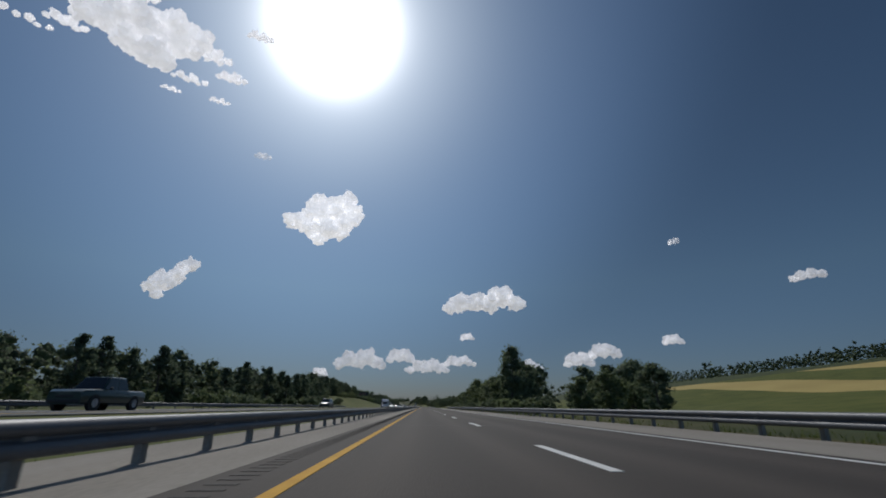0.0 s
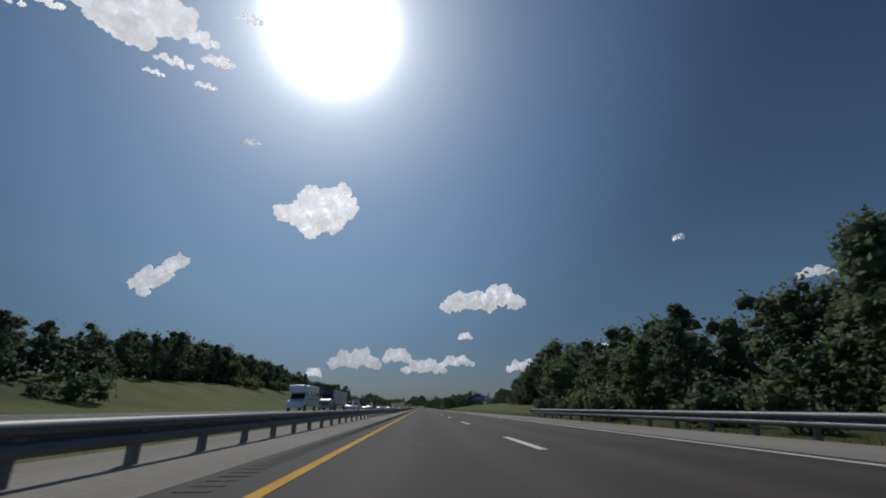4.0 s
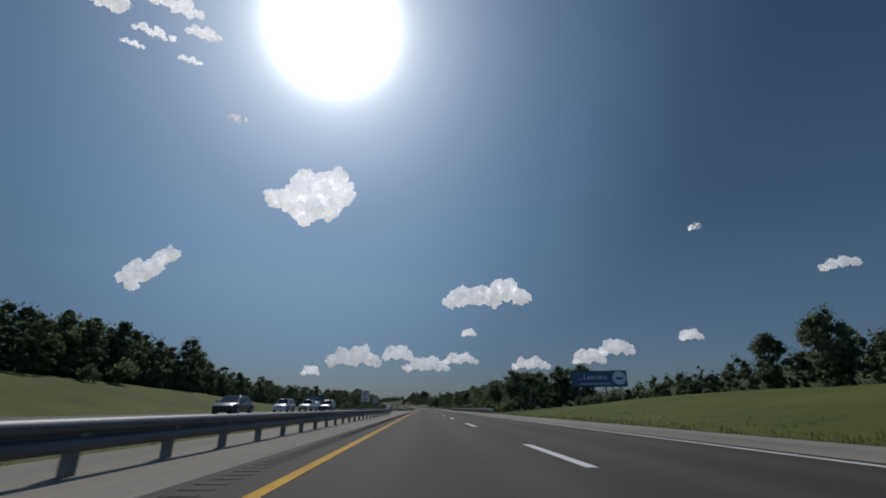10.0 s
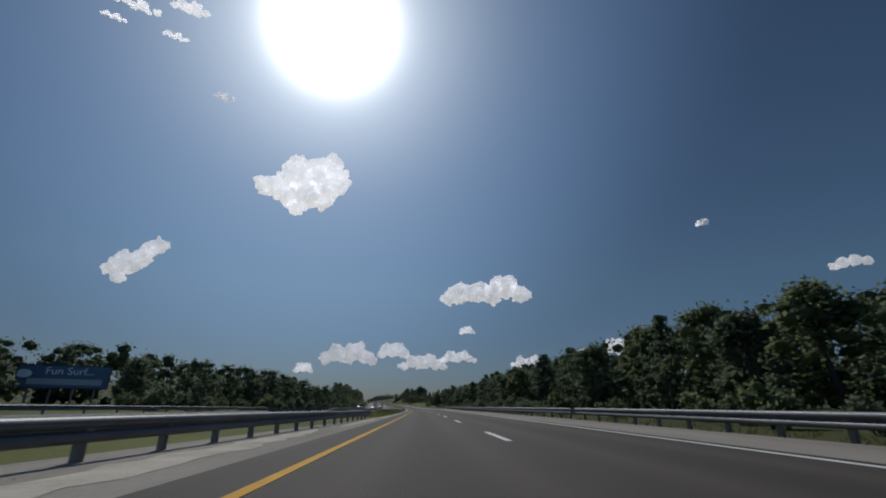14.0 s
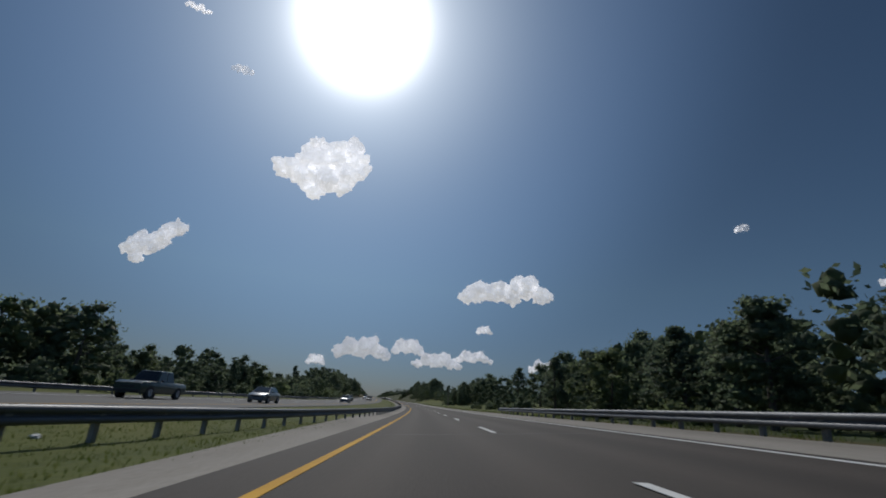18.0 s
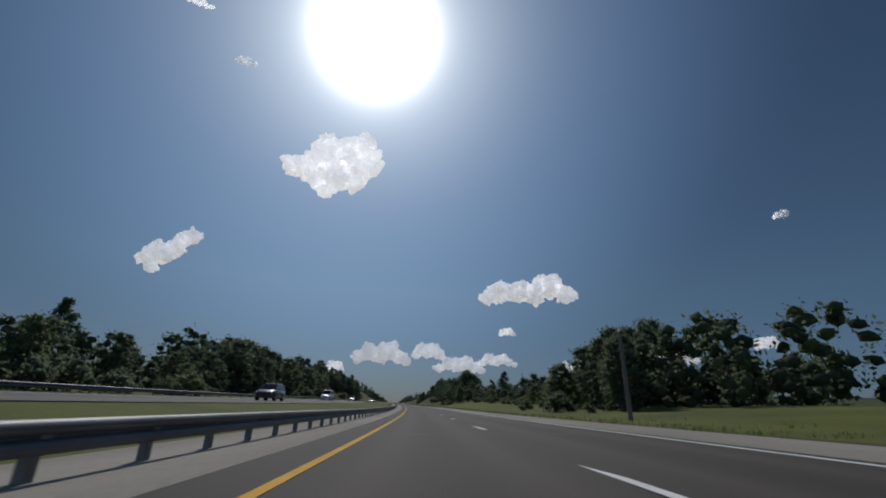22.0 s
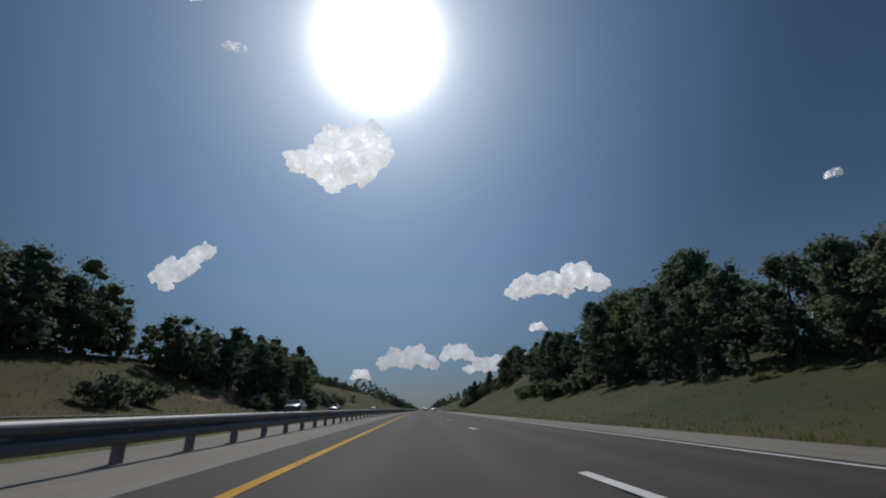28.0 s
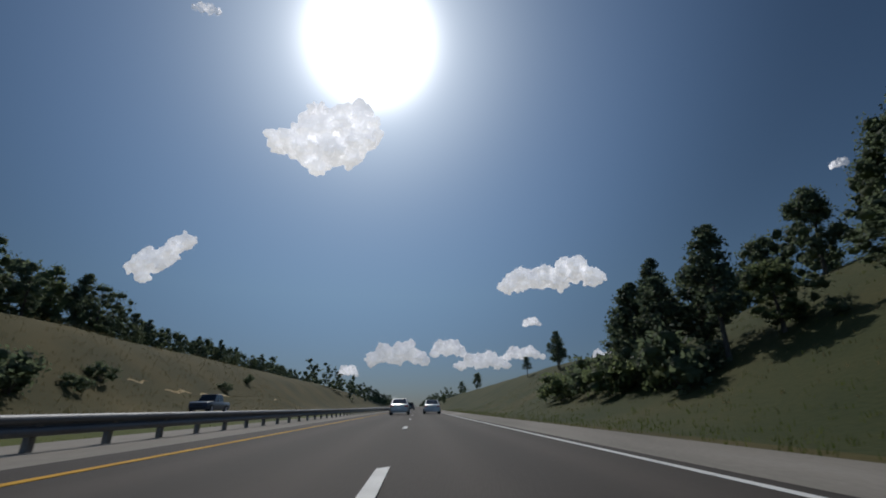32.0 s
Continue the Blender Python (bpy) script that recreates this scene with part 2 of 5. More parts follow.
def glowing_vapour(name, low, high, clear):
    """Cloud: white vapour whose emission stands in for sunlight scattered inside it; clear: how much of the sky shows
    through.
    """
    m = material(name, ((.62, .62, .65), (.7, .7, .72)), 1.0, .004, .02, 0, spec=0)
    nt = m.node_tree
    bsdf = nt.nodes["Principled BSDF"]
    bsdf.inputs["Emission Color"].default_value = (.965, .965, 1, 1)
    glow = nt.nodes.new("ShaderNodeTexNoise")
    glow.inputs["Scale"].default_value, glow.inputs["Detail"].default_value = .009, 5
    span = nt.nodes.new("ShaderNodeMapRange")
    span.inputs["From Min"].default_value, span.inputs["From Max"].default_value = .35, .65
    span.inputs["To Min"].default_value, span.inputs["To Max"].default_value = low, high
    nt.links.new(nt.nodes["Mapping"].outputs[0], glow.inputs["Vector"])
    nt.links.new(glow.outputs["Fac"], span.inputs["Value"])
    nt.links.new(span.outputs[0], bsdf.inputs["Emission Strength"])
    if clear:
        gap = nt.nodes.new("ShaderNodeBsdfTransparent")
        mx = nt.nodes.new("ShaderNodeMixShader")
        mx.inputs[0].default_value = clear
        nt.links.new(bsdf.outputs[0], mx.inputs[1])
        nt.links.new(gap.outputs[0], mx.inputs[2])
        nt.links.new(mx.outputs[0], nt.nodes["Material Output"].inputs["Surface"])
    return m


# emission set per cloud: strong near the sun, weak to imitate haze at the horizon
M_CLOUD = glowing_vapour("cloud_vapour", .57, .75, 0)
M_CLOUD_SIDE = glowing_vapour("open_sky_cloud_vapour", .37, .53, 0)
M_CLOUD_TORN = glowing_vapour("torn_cloud_vapour", .42, .6, .25)
M_CLOUD_LOW = glowing_vapour("haze_dimmed_cloud_vapour", .22, .36, .34)
M_WISP = glowing_vapour("thin_vapour", .2, .36, .76)
# the fringe's sunlit look is emission too, matched to the cloud behind
M_FRINGE = glowing_vapour("glowing_fringe_vapour", .55, .75, .7)
M_RUBBER = material("rubber", ((.015, .015, .016), (.03, .03, .03)), .85, 5, 40, .2)
M_RIM = material("alloy_rim", ((.35, .35, .36), (.5, .5, .52)), .35, 3, 30, 0, .8)
M_GLASS = glass_material("car_glass", (.012, .015, .018))
M_LAMP = glass_material("headlamp_glass", (.6, .62, .65))
M_TAIL = glass_material("red_lamp_glass", (.35, .01, .01))
M_TRIM = material("black_plastic", ((.012, .012, .013), (.025, .025, .027)), .6, 4, 40, .1)
M_PLATE = material("plate_bar", ((.45, .45, .43), (.6, .6, .58)), .5, 3, 30, 0)
PAINTS = {"white": paint("white_car_paint", (.7, .71, .72)), "silver": paint("silver_car_paint", (.42, .43, .44), .6), "black": paint("black_car_paint", (.015, .015, .018)),
          "red": paint("red_car_paint", (.28, .03, .025)), "dark_blue": paint("dark_blue_car_paint", (.02, .035, .07)), "grey": paint("grey_car_paint", (.12, .125, .13), .5),
          "dark_green": paint("dark_green_car_paint", (.02, .04, .035)), "blue": paint("blue_car_paint", (.05, .13, .25))}


# ---- helpers for things and parts ----
def finish(bm, name):
    bmesh.ops.recalc_face_normals(bm, faces=bm.faces)
    me = bpy.data.meshes.new(name)
    bm.to_mesh(me)
    bm.free()
    return me


def smooth(me, angle=35):
    me.shade_smooth()
    me.set_sharp_from_angle(angle=radians(angle))
    return me


def raw_mesh(name, verts, *faces):
    """A mesh from numpy arrays: verts (n, 3) and one or more arrays of quads (m, 4) or triangles (m, 3)."""
    me = bpy.data.meshes.new(name)
    verts = np.asarray(verts, np.float32)
    faces = [np.asarray(f, np.int32) for f in faces]
    loops = np.concatenate([f.ravel() for f in faces])
    sizes = np.concatenate([np.full(len(f), f.shape[1], np.int32) for f in faces])
    me.vertices.add(len(verts))
    me.vertices.foreach_set("co", verts.ravel())
    me.loops.add(len(loops))
    me.loops.foreach_set("vertex_index", loops)
    me.polygons.add(len(sizes))
    me.polygons.foreach_set("loop_start", np.cumsum(sizes) - sizes)
    me.update(calc_edges=True)
    return me


def put(name, me, mat, parent=None, label="", m=None):
    if not me.materials:
        me.materials.append(mat)
    ob = new(name, me)
    if parent:
        ob.parent = parent
    if m is not None:
        ob.matrix_basis = m
    if label:
        ob["label"] = label
    return ob


def part(name, bm, mat, parent, label=""):
    return put(name, finish(bm, name), mat, parent, label)


def box(bm, c, size, bevel=0.0, turn=0.0):
    made = bmesh.ops.create_cube(bm, size=1.0, matrix=Matrix.Translation(c) @ Matrix.Rotation(turn, 4, "Z") @ Matrix.Diagonal((*size, 1)))
    if bevel:
        edges = list({e for v in made["verts"] for e in v.link_edges})
        bmesh.ops.bevel(bm, geom=edges, offset=bevel, segments=2, affect="EDGES", profile=0.5)


def tube(bm, a, b, r0, r1, n=8):
    a, b = Vector(a), Vector(b)
    d = b - a
    q = d.to_track_quat("Z", "Y").to_matrix().to_4x4()
    bmesh.ops.create_cone(bm, cap_ends=True, segments=n, radius1=r0, radius2=r1, depth=d.length, matrix=Matrix.Translation((a + b) / 2) @ q)


def empty(name, m, label, category, group="", kind=""):
    e = new(name)
    e.empty_display_size = 0.3
    e.matrix_basis = m
    return tagged(e, label, category, group, kind)


def at_road(s, u, z=0.0, turn=0.0):
    p = road_at(s, u, z)
    return pose(p.x, p.y, p.z, 0, 0, heading(s) + turn)


# ---- land ----
RIGHT_BANK = ((-400, 1), (150, .6), (215, 2.6), (380, 2.2), (420, .6), (620, .8), (680, 1.6), (830, 2.2), (880, 3.5), (950, 6), (985, 5.5), (1005, 7), (1023, 10.5), (1060, 11), (1085, 8.4), (1110, 8), (1140, 8.6), (1300, 8), (1700, 4), (6000, 4))
LEFT_BANK = ((-400, .5), (110, .8), (190, 4.8), (260, 6.2), (344, 5.9), (370, 4.7), (418, 3.8), (444, 2.4), (470, 1.7), (520, .8), (760, .8), (880, 2.5), (930, 5), (960, 7), (1000, 9), (1050, 11.5), (1300, 11.5), (1700, 4), (6000, 4))


def ease(x):
    x = max(0.0, min(1.0, x))
    return x * x * (3 - 2 * x)


def land(s, u):
    """Height of the ground over the road."""
    z = -0.04
    if u > 8.4:
        z += float(table(s, RIGHT_BANK)) * ease((u - 8.8) / 24)
    elif u < -24.4:
        z += float(table(s, LEFT_BANK)) * ease((-u - 24.8) / 22)
    elif -10.4 < u < -4.4:
        z -= 0.12 * math.sin((u + 10.4) / 6.0 * math.pi)
    side = max(0.0, u - 10.0, -25.0 - u)
    if side > 0:
        far = max(0.0, side - 60)
        z += min(1.0, side / 20) * 0.25 * noise.noise(Vector((s * .07, u * .1, 0)))
        z += min(far, 900) * 0.035 * (0.55 + 0.45 * noise.noise(Vector((s * .0012, u * .0015, 4)))) + min(1, far / 200) * 5 * noise.noise(Vector((s * .004, u * .004, 7)))
        z += float(table(s, ((-400, .09), (700, .09), (1000, .02), (6000, .02)))) * max(0, min(u - 60, 500)) if u > 0 else 0.0
        z -= float(table(s, ((-400, 2.5), (150, 2.5), (300, 0), (6000, 0)))) * ease((u - 12) / 30) if u > 0 else 0.0
    return z


def grid_mesh(name, ss, us, height, mats, pick):
    verts = [road_at(s, u, height(s, u)) for s in ss for u in us]
    n = len(us)
    faces = [(i * n + j, i * n + j + 1, (i + 1) * n + j + 1, (i + 1) * n + j) for i in range(len(ss) - 1) for j in range(n - 1)]
    me = raw_mesh(name, [tuple(v) for v in verts], faces)
    for m in mats:
        me.materials.append(m)
    idx = [pick((ss[i] + ss[i + 1]) / 2, (us[j] + us[j + 1]) / 2) for i in range(len(ss) - 1) for j in range(n - 1)]
    me.polygons.foreach_set("material_index", np.array(idx, np.int32))
    me.shade_smooth()
    return me


def land_kind(s, u):
    w = 6 * noise.noise(Vector((s * .05, u * .05, 2)))
    if 8 < u < 9.8:
        return 1
    if -12 < u < -4 and 372 < s < 412:
        return 4
    if u > 70 and (s < 280 and u < 420):
        return 3 if 120 < u + w * 2 < 185 or 250 < u + w * 3 < 300 else (0 if u < 250 else 2)
    if u < -24 and s > 880:
        return 1 if u > -62 + w else 2
    if u > 9 and s > 900:
        return 5 if u < 40 + w else 2
    if u < -24 and not 180 < s < 440:
        return 2 if u < -31 + w * .4 else 0
    if u > 9 and (s < 180 or 395 < s < 640):
        return 2 if u > 13 + w * .3 else 5
    if abs(u) > 75:
        return 2
    return 0


land_s = list(np.arange(-380, 0, 40)) + list(np.arange(0, 1300, 7)) + list(np.arange(1300, 2600, 40)) + list(np.arange(2600, 5000, 200)) + [4990]
land_u = [-2400, -1800, -1300, -900, -600, -420, -300, -220, -160, -120, -95, -80, -68, -58, -50, -44, -39, -35, -32, -29, -27, -25.5, -24.4, -17, -10.4, -9, -7.4, -5.8,
          -4.4, -3, 3, 8.4, 9.4, 10.4, 12, 14, 16.5, 19, 22, 25, 28, 32, 36, 41, 47, 55, 65, 80, 100, 130, 170, 230, 320, 450, 650, 950, 1400, 2000, 2600]
ground = tagged(new("ground", grid_mesh("ground", land_s, land_u, land, (M_GRASS, M_DRY, M_FLOOR, M_FIELD, M_SAND, M_BANK), land_kind)),
                "rolling roadside land of green and dry grass", "ground", kind="structure")


def ribbon_mesh(name, u0, u1, s0, s1, z, depth, step=6.0):
    """A strip of paving along the road, with thickness. u0 and u1: numbers or tables along s."""
    n = max(2, int((s1 - s0) / step) + 1)
    verts = []
    for s in np.linspace(s0, s1, n):
        a = u0 if not isinstance(u0, tuple) else float(table(s, u0))
        b = u1 if not isinstance(u1, tuple) else float(table(s, u1))
        verts += [tuple(road_at(s, a, z)), tuple(road_at(s, b, z)), tuple(road_at(s, b, z - depth)), tuple(road_at(s, a, z - depth))]
    faces = [(4 * i + k, 4 * i + (k + 1) % 4, 4 * i + 4 + (k + 1) % 4, 4 * i + 4 + k) for i in range(n - 1) for k in range(4)]
    faces += [(0, 1, 2, 3), (4 * n - 1, 4 * n - 2, 4 * n - 3, 4 * n - 4)]
    bm = bmesh.new()
    vs = [bm.verts.new(v) for v in verts]
    for f in faces:
        bm.faces.new([vs[k] for k in f])
    return finish(bm, name)


END = 4200
YELLOW_U, DASH_U, EDGE_U = -1.19, 2.12, 5.6


def worn_road(name, u0, u1, s0, s1, depth, tracks):
    """The carriageway: a closed slab with a wear value across it, high along the wheel tracks."""
    us = np.linspace(u0, u1, 31)
    ss = list(np.arange(s0, 1300, 6.0)) + list(np.arange(1300, s1 + 1, 30.0))
    verts, wear = [], []
    for s in ss:
        for u in us:
            verts.append(tuple(road_at(s, u, 0)))
            wear.append(sum(a * math.exp(-((u - c) / w) ** 2) for c, w, a in tracks))
        verts += [tuple(road_at(s, u0, -depth)), tuple(road_at(s, u1, -depth))]
        wear += [0, 0]
    n, w = len(us), len(us) + 2
    faces = []
    for i in range(len(ss) - 1):
        a, b = i * w, (i + 1) * w
        faces += [(a + j, a + j + 1, b + j + 1, b + j) for j in range(n - 1)]
        faces += [(a + n, a, b, b + n), (a + n - 1, a + n + 1, b + n + 1, b + n - 1), (a + n + 1, a + n, b + n, b + n + 1)]
    me = raw_mesh(name, verts, faces)
    me.attributes.new("wear", "FLOAT", "POINT").data.foreach_set("value", np.array(wear, np.float32))
    me.shade_smooth()
    return me


def add_wear(m, polished, oiled):
    """Mixes the asphalt towards a polished tone where wear is high and an oiled one where it is negative."""
    nt = m.node_tree
    bsdf = next(n for n in nt.nodes if n.bl_idname == "ShaderNodeBsdfPrincipled")
    src = bsdf.inputs["Base Color"].links[0].from_socket
    at = nt.nodes.new("ShaderNodeAttribute")
    at.attribute_name = "wear"
    for sign, colour in ((1, polished), (-1, oiled)):
        g = nt.nodes.new("ShaderNodeMath")
        g.operation, g.use_clamp = "MULTIPLY", True
        g.inputs[1].default_value = sign
        nt.links.new(at.outputs["Fac"], g.inputs[0])
        mx = nt.nodes.new("ShaderNodeMix")
        mx.data_type = "RGBA"
        mx.inputs[7].default_value = (*colour, 1)
        nt.links.new(g.outputs[0], mx.inputs[0])
        nt.links.new(src, mx.inputs[6])
        src = mx.outputs[2]
    nt.links.new(src, bsdf.inputs["Base Color"])


add_wear(M_ASPHALT, (.07, .0575, .0475), (.025, .02, .0165))
TRACKS = tuple((lane + d, .34, .55) for lane in (.47, 3.86) for d in (-.85, .85)) + ((.47, .3, -.4), (3.86, .3, -.4))
road = tagged(put("road", worn_road("road", -2.1, 5.95, -300, END, .3, TRACKS), M_ASPHALT), "dark brown-grey asphalt carriageway with two lanes", "road", kind="structure")
left_shoulder = tagged(put("left_shoulder", ribbon_mesh("left_shoulder", ((-300, -4.9), (372, -4.9), (386, -9.8), (412, -9.8), (440, -6.4), (470, -4.6), (500, -2.9), (590, -2.9), (604, -3.9), (625, -4.9), (END, -4.9)),
                                                        -2.1, -300, END, 0.0, .3, 3.0), M_CONCRETE), "pale worn shoulder beside the yellow line", "pavement", kind="structure")
right_shoulder = tagged(put("right_shoulder", ribbon_mesh("right_shoulder", 5.95, 8.35, -300, END, 0.0, .3), M_CONCRETE), "pale concrete shoulder beside the white edge line", "pavement", kind="structure")
far_road = tagged(put("opposite_road", ribbon_mesh("opposite_road", -23.9, -10.4, -300, END, 0.0, .3), M_ASPHALT_OLD), "grey asphalt carriageway for oncoming traffic", "road", kind="structure")
for nm, u, w, mt, owner in (("yellow_edge_line", YELLOW_U, .14, M_YELLOW, road), ("white_edge_line", EDGE_U, .13, M_WHITE, road),
                            ("yellow_edge_line", -13.0, .14, M_YELLOW, far_road), ("white_edge_line", -20.6, .14, M_WHITE, far_road)):
    put(nm, ribbon_mesh(nm, u - w / 2, u + w / 2, -300, END, .006, .004), mt, owner)

dash_bm = bmesh.new()
box(dash_bm, (0, 0, .003), (.15, 3.5, .006))
DASH_MESH = finish(dash_bm, "lane_dash")
for k in range(-4, 110):
    s = 7.04 + 12.19 * k
    put("lane_dash", DASH_MESH, M_WHITE, road, m=at_road(s, DASH_U, .002))
    put("lane_dash", DASH_MESH, M_WHITE, far_road, m=at_road(s + 3, -16.8, .002))


# ---- guard rails ----
RAIL_TOP = 0.56


def post_mesh():
    bm = bmesh.new()
    box(bm, (0, 0, RAIL_TOP / 2 - .12), (.1, .15, RAIL_TOP + .2), .008)
    box(bm, (0.075, 0, RAIL_TOP - .13), (.06, .14, .25), .006)
    return finish(bm, "post")


POST = post_mesh()


def rail(s0, s1, where, facing, label, near=(0, 1150), spacing=1.905, sunk=0.0):
    """A steel guard rail along the road; facing +1: its beam is on the right of its posts; sunk: the length over which it dips into the ground at its start."""
    e = empty("guard_rail", Matrix(), label, "guard rail", "guard rails along the road")
    u_of = (lambda s: where) if not isinstance(where, tuple) else (lambda s: float(table(s, where)))
    n = max(2, int((s1 - s0) / 3.81) + 1)
    ends = ((s1, 1),) if sunk else ((s0, -1), (s1, 1))
    prof = [(du, RAIL_TOP - dz * 1.22) for du, dz in ((0, 0), (.03, .006), (.055, .016), (.074, .034), (.083, .056), (.083, .084), (.03, .116), (.004, .126), (.004, .142), (.03, .152), (.083, .186), (.083, .222),
                                               (.068, .25), (.035, .266), (0, .27))]
    verts = []
    ss = np.linspace(s0, s1, n)
    for s in ss:
        droop = RAIL_TOP * max(0.0, 1 - (s - s0) / sunk) if sunk else 0.0
        for q, (du, z) in enumerate(prof):
            verts.append(tuple(road_at(s, u_of(s) + facing * (du + .08), z - droop)))
        for q, (du, z) in enumerate(reversed(prof)):
            verts.append(tuple(road_at(s, u_of(s) + facing * (du + .074), z - droop)))
    w = 2 * len(prof)
    faces = [(i * w + k, i * w + (k + 1) % w, (i + 1) * w + (k + 1) % w, (i + 1) * w + k) for i in range(n - 1) for k in range(w)]
    me = raw_mesh("beam", verts, faces)
    me.shade_smooth()
    put("beam", me, M_STEEL, e)
    # rounded end pieces
    for s, way in ends:
        bm = bmesh.new()
        tube(bm, (0, 0, RAIL_TOP - .31), (0, 0, RAIL_TOP), .09, .09, 10)
        put("end_piece", smooth(finish(bm, "end_piece")), M_STEEL, e, m=at_road(s + way * .05, u_of(s) + facing * .12))
    count, rest = 0, []
    for s in np.arange(s0 + .6 + sunk, s1 - .2, spacing):
        m = at_road(s, u_of(s), 0, 0 if facing > 0 else 180)
        if near[0] <= s <= near[1] and count < 300:
            put("post", POST, M_POST, e, m=m)
            count += 1
        else:
            rest.append(m)
    if rest:
        bm = bmesh.new()
        for m in rest:
            k = bmesh.ops.create_cube(bm, size=1.0, matrix=m @ Matrix.Translation((0, 0, RAIL_TOP / 2 - .12)) @ Matrix.Diagonal((.1, .15, RAIL_TOP + .2, 1)))
        ob = part("far_posts", bm, M_POST, e)
        ob["kind"] = "stuff"
    return e


rail(-40, 383.5, -3.5, 1, "galvanised steel guard rail between shoulder and median")
rail(401.6, 493.5, ((401.6, -8.2), (430, -6.4), (460, -4.4), (480, -3.6), (500, -3.5)), 1, "galvanised steel guard rail closing in on the shoulder")
rail(501, 1900, ((501, -8.8), (550, -9.4), (570, -8.2), (584, -7.4), (596, -6.6), (606, -5.5), (614, -4.8), (622, -4.0), (630, -3.5), (2000, -3.5)), 1,
     "long galvanised steel guard rail with a buried start", (501, 1150), sunk=8.0)
rail(493.5, 545, -10.5, -1, "galvanised steel guard rail along the opposite carriageway's median edge")
rail(-40, 168, 8.7, -1, "galvanised steel guard rail along the outer shoulder")
rail(385, 484, 8.7, -1, "galvanised steel guard rail along the wooded shoulder")
rail(484.5, 641, 8.7, -1, "galvanised steel guard rail along the wooded shoulder")
rail(-40, 150, -24.2, 1, "galvanised steel guard rail beyond the opposite carriageway", (20, 150), 3.81)
rail(452, 632.5, -24.2, 1, "galvanised steel guard rail beyond the opposite carriageway", (460, 632), 3.81)
rail(637, 905, -24.2, 1, "galvanised steel guard rail beyond the opposite carriageway", (637, 905), 3.81)


# ---- trees ----
def ball(level):
    bm = bmesh.new()
    bmesh.ops.create_icosphere(bm, subdivisions=level, radius=1.0)
    v, f = np.array([q.co[:] for q in bm.verts]), np.array([[q.index for q in g.verts] for g in bm.faces])
    bm.free()
    return v, f


BALLS = ball(2), ball(1)


def masses(rng, centres, radii, level):
    """Dense uneven bodies of foliage inside the clumps: vertices and triangles."""
    bv, bf = BALLS[level]
    n = len(centres)
    bump = rng.uniform(.6, 1.2, (n, len(bv), 1))
    v = (bv[None] * bump * (np.asarray(radii)[:, None, None] * np.array((1, 1, .82))) + np.asarray(centres)[:, None]).reshape(-1, 3)
    return v, (bf[None] + np.arange(n)[:, None, None] * len(bv)).reshape(-1, 3)


def crown_mesh(name, rng, centres, radii, per, size, level=1, fill=.6):
    """A crown: foliage bodies with a fringe of leaves round each."""
    centres, radii = np.array(centres), np.array(radii)
    v0, f0 = masses(rng, centres, radii * fill, level)
    v1, f1 = leaf_quads(rng, centres, radii, per, size)
    me = raw_mesh(name, np.concatenate((v0, v1)), f0, f1 + len(v0))
    me.shade_smooth()
    return me


def leaf_quads(rng, centres, radii, per, size):
    """Diamond leaf clumps, scattered in shells round the centres: vertices and quads."""
    k = len(centres) * per
    c = np.repeat(centres, per, 0)
    r = np.repeat(radii, per, 0)
    d = rng.normal(size=(k, 3))
    d /= np.linalg.norm(d, axis=1)[:, None]
    p = c + d * (r * rng.uniform(.55, 1.22, k))[:, None] * np.array((1, 1, .84))
    a = rng.normal(size=(k, 3)) + d * .5
    a /= np.linalg.norm(a, axis=1)[:, None]
    b = np.cross(a, rng.normal(size=(k, 3)))
    b /= np.linalg.norm(b, axis=1)[:, None] + 1e-9
    h = (size * rng.uniform(.6, 1.4, k))[:, None]
    v = np.stack((p - a * h, p + b * h * .55, p + a * h, p - b * h * .55), 1).reshape(-1, 3)
    return v, np.arange(4 * k).reshape(-1, 4)


def broadleaf(seed, per=46, clumps=68, size=.17, wide=3.0, low=.22):
    """Trunk and crown meshes of a tree ten metres tall."""
    rng = np.random.default_rng(seed)
    bm = bmesh.new()
    lean = rng.uniform(-.4, .4, 2)
    knots = [Vector((0, 0, -.4)), Vector((lean[0] * .3, lean[1] * .3, 2.2)), Vector((lean[0], lean[1], 5)), Vector((lean[0] * 1.4, lean[1] * 1.6, 8.2))]
    for k, (r0, r1) in enumerate(((.24, .19), (.19, .13), (.13, .04))):
        tube(bm, knots[k], knots[k + 1], r0, r1, 7)
    centres, radii = [], []
    lobes = rng.uniform(.72, 1.2, 9)
    for k in range(clumps):
        f = rng.uniform(0, 1)
        z = low * 10 + (9.5 - low * 10) * f
        girth = wide * (math.sin(math.pi * min(1, .16 + .8 * f)) ** .7)
        a = rng.uniform(0, 2 * math.pi)
        rr = girth * math.sqrt(rng.uniform(.08, 1)) * lobes[int(a / (2 * math.pi) * 9) % 9]
        centres.append((lean[0] + rr * math.cos(a), lean[1] + rr * math.sin(a), z))
        radii.append(rng.uniform(.66, 1.2))
        if k % 4 == 0:
            base = knots[1].lerp(knots[3], max(0, min(.95, (z - 3.2) / 6)))
            tube(bm, base, centres[-1], .07, .02, 5)
    return smooth(finish(bm, "trunk")), crown_mesh("crown", rng, centres, radii, per, size)


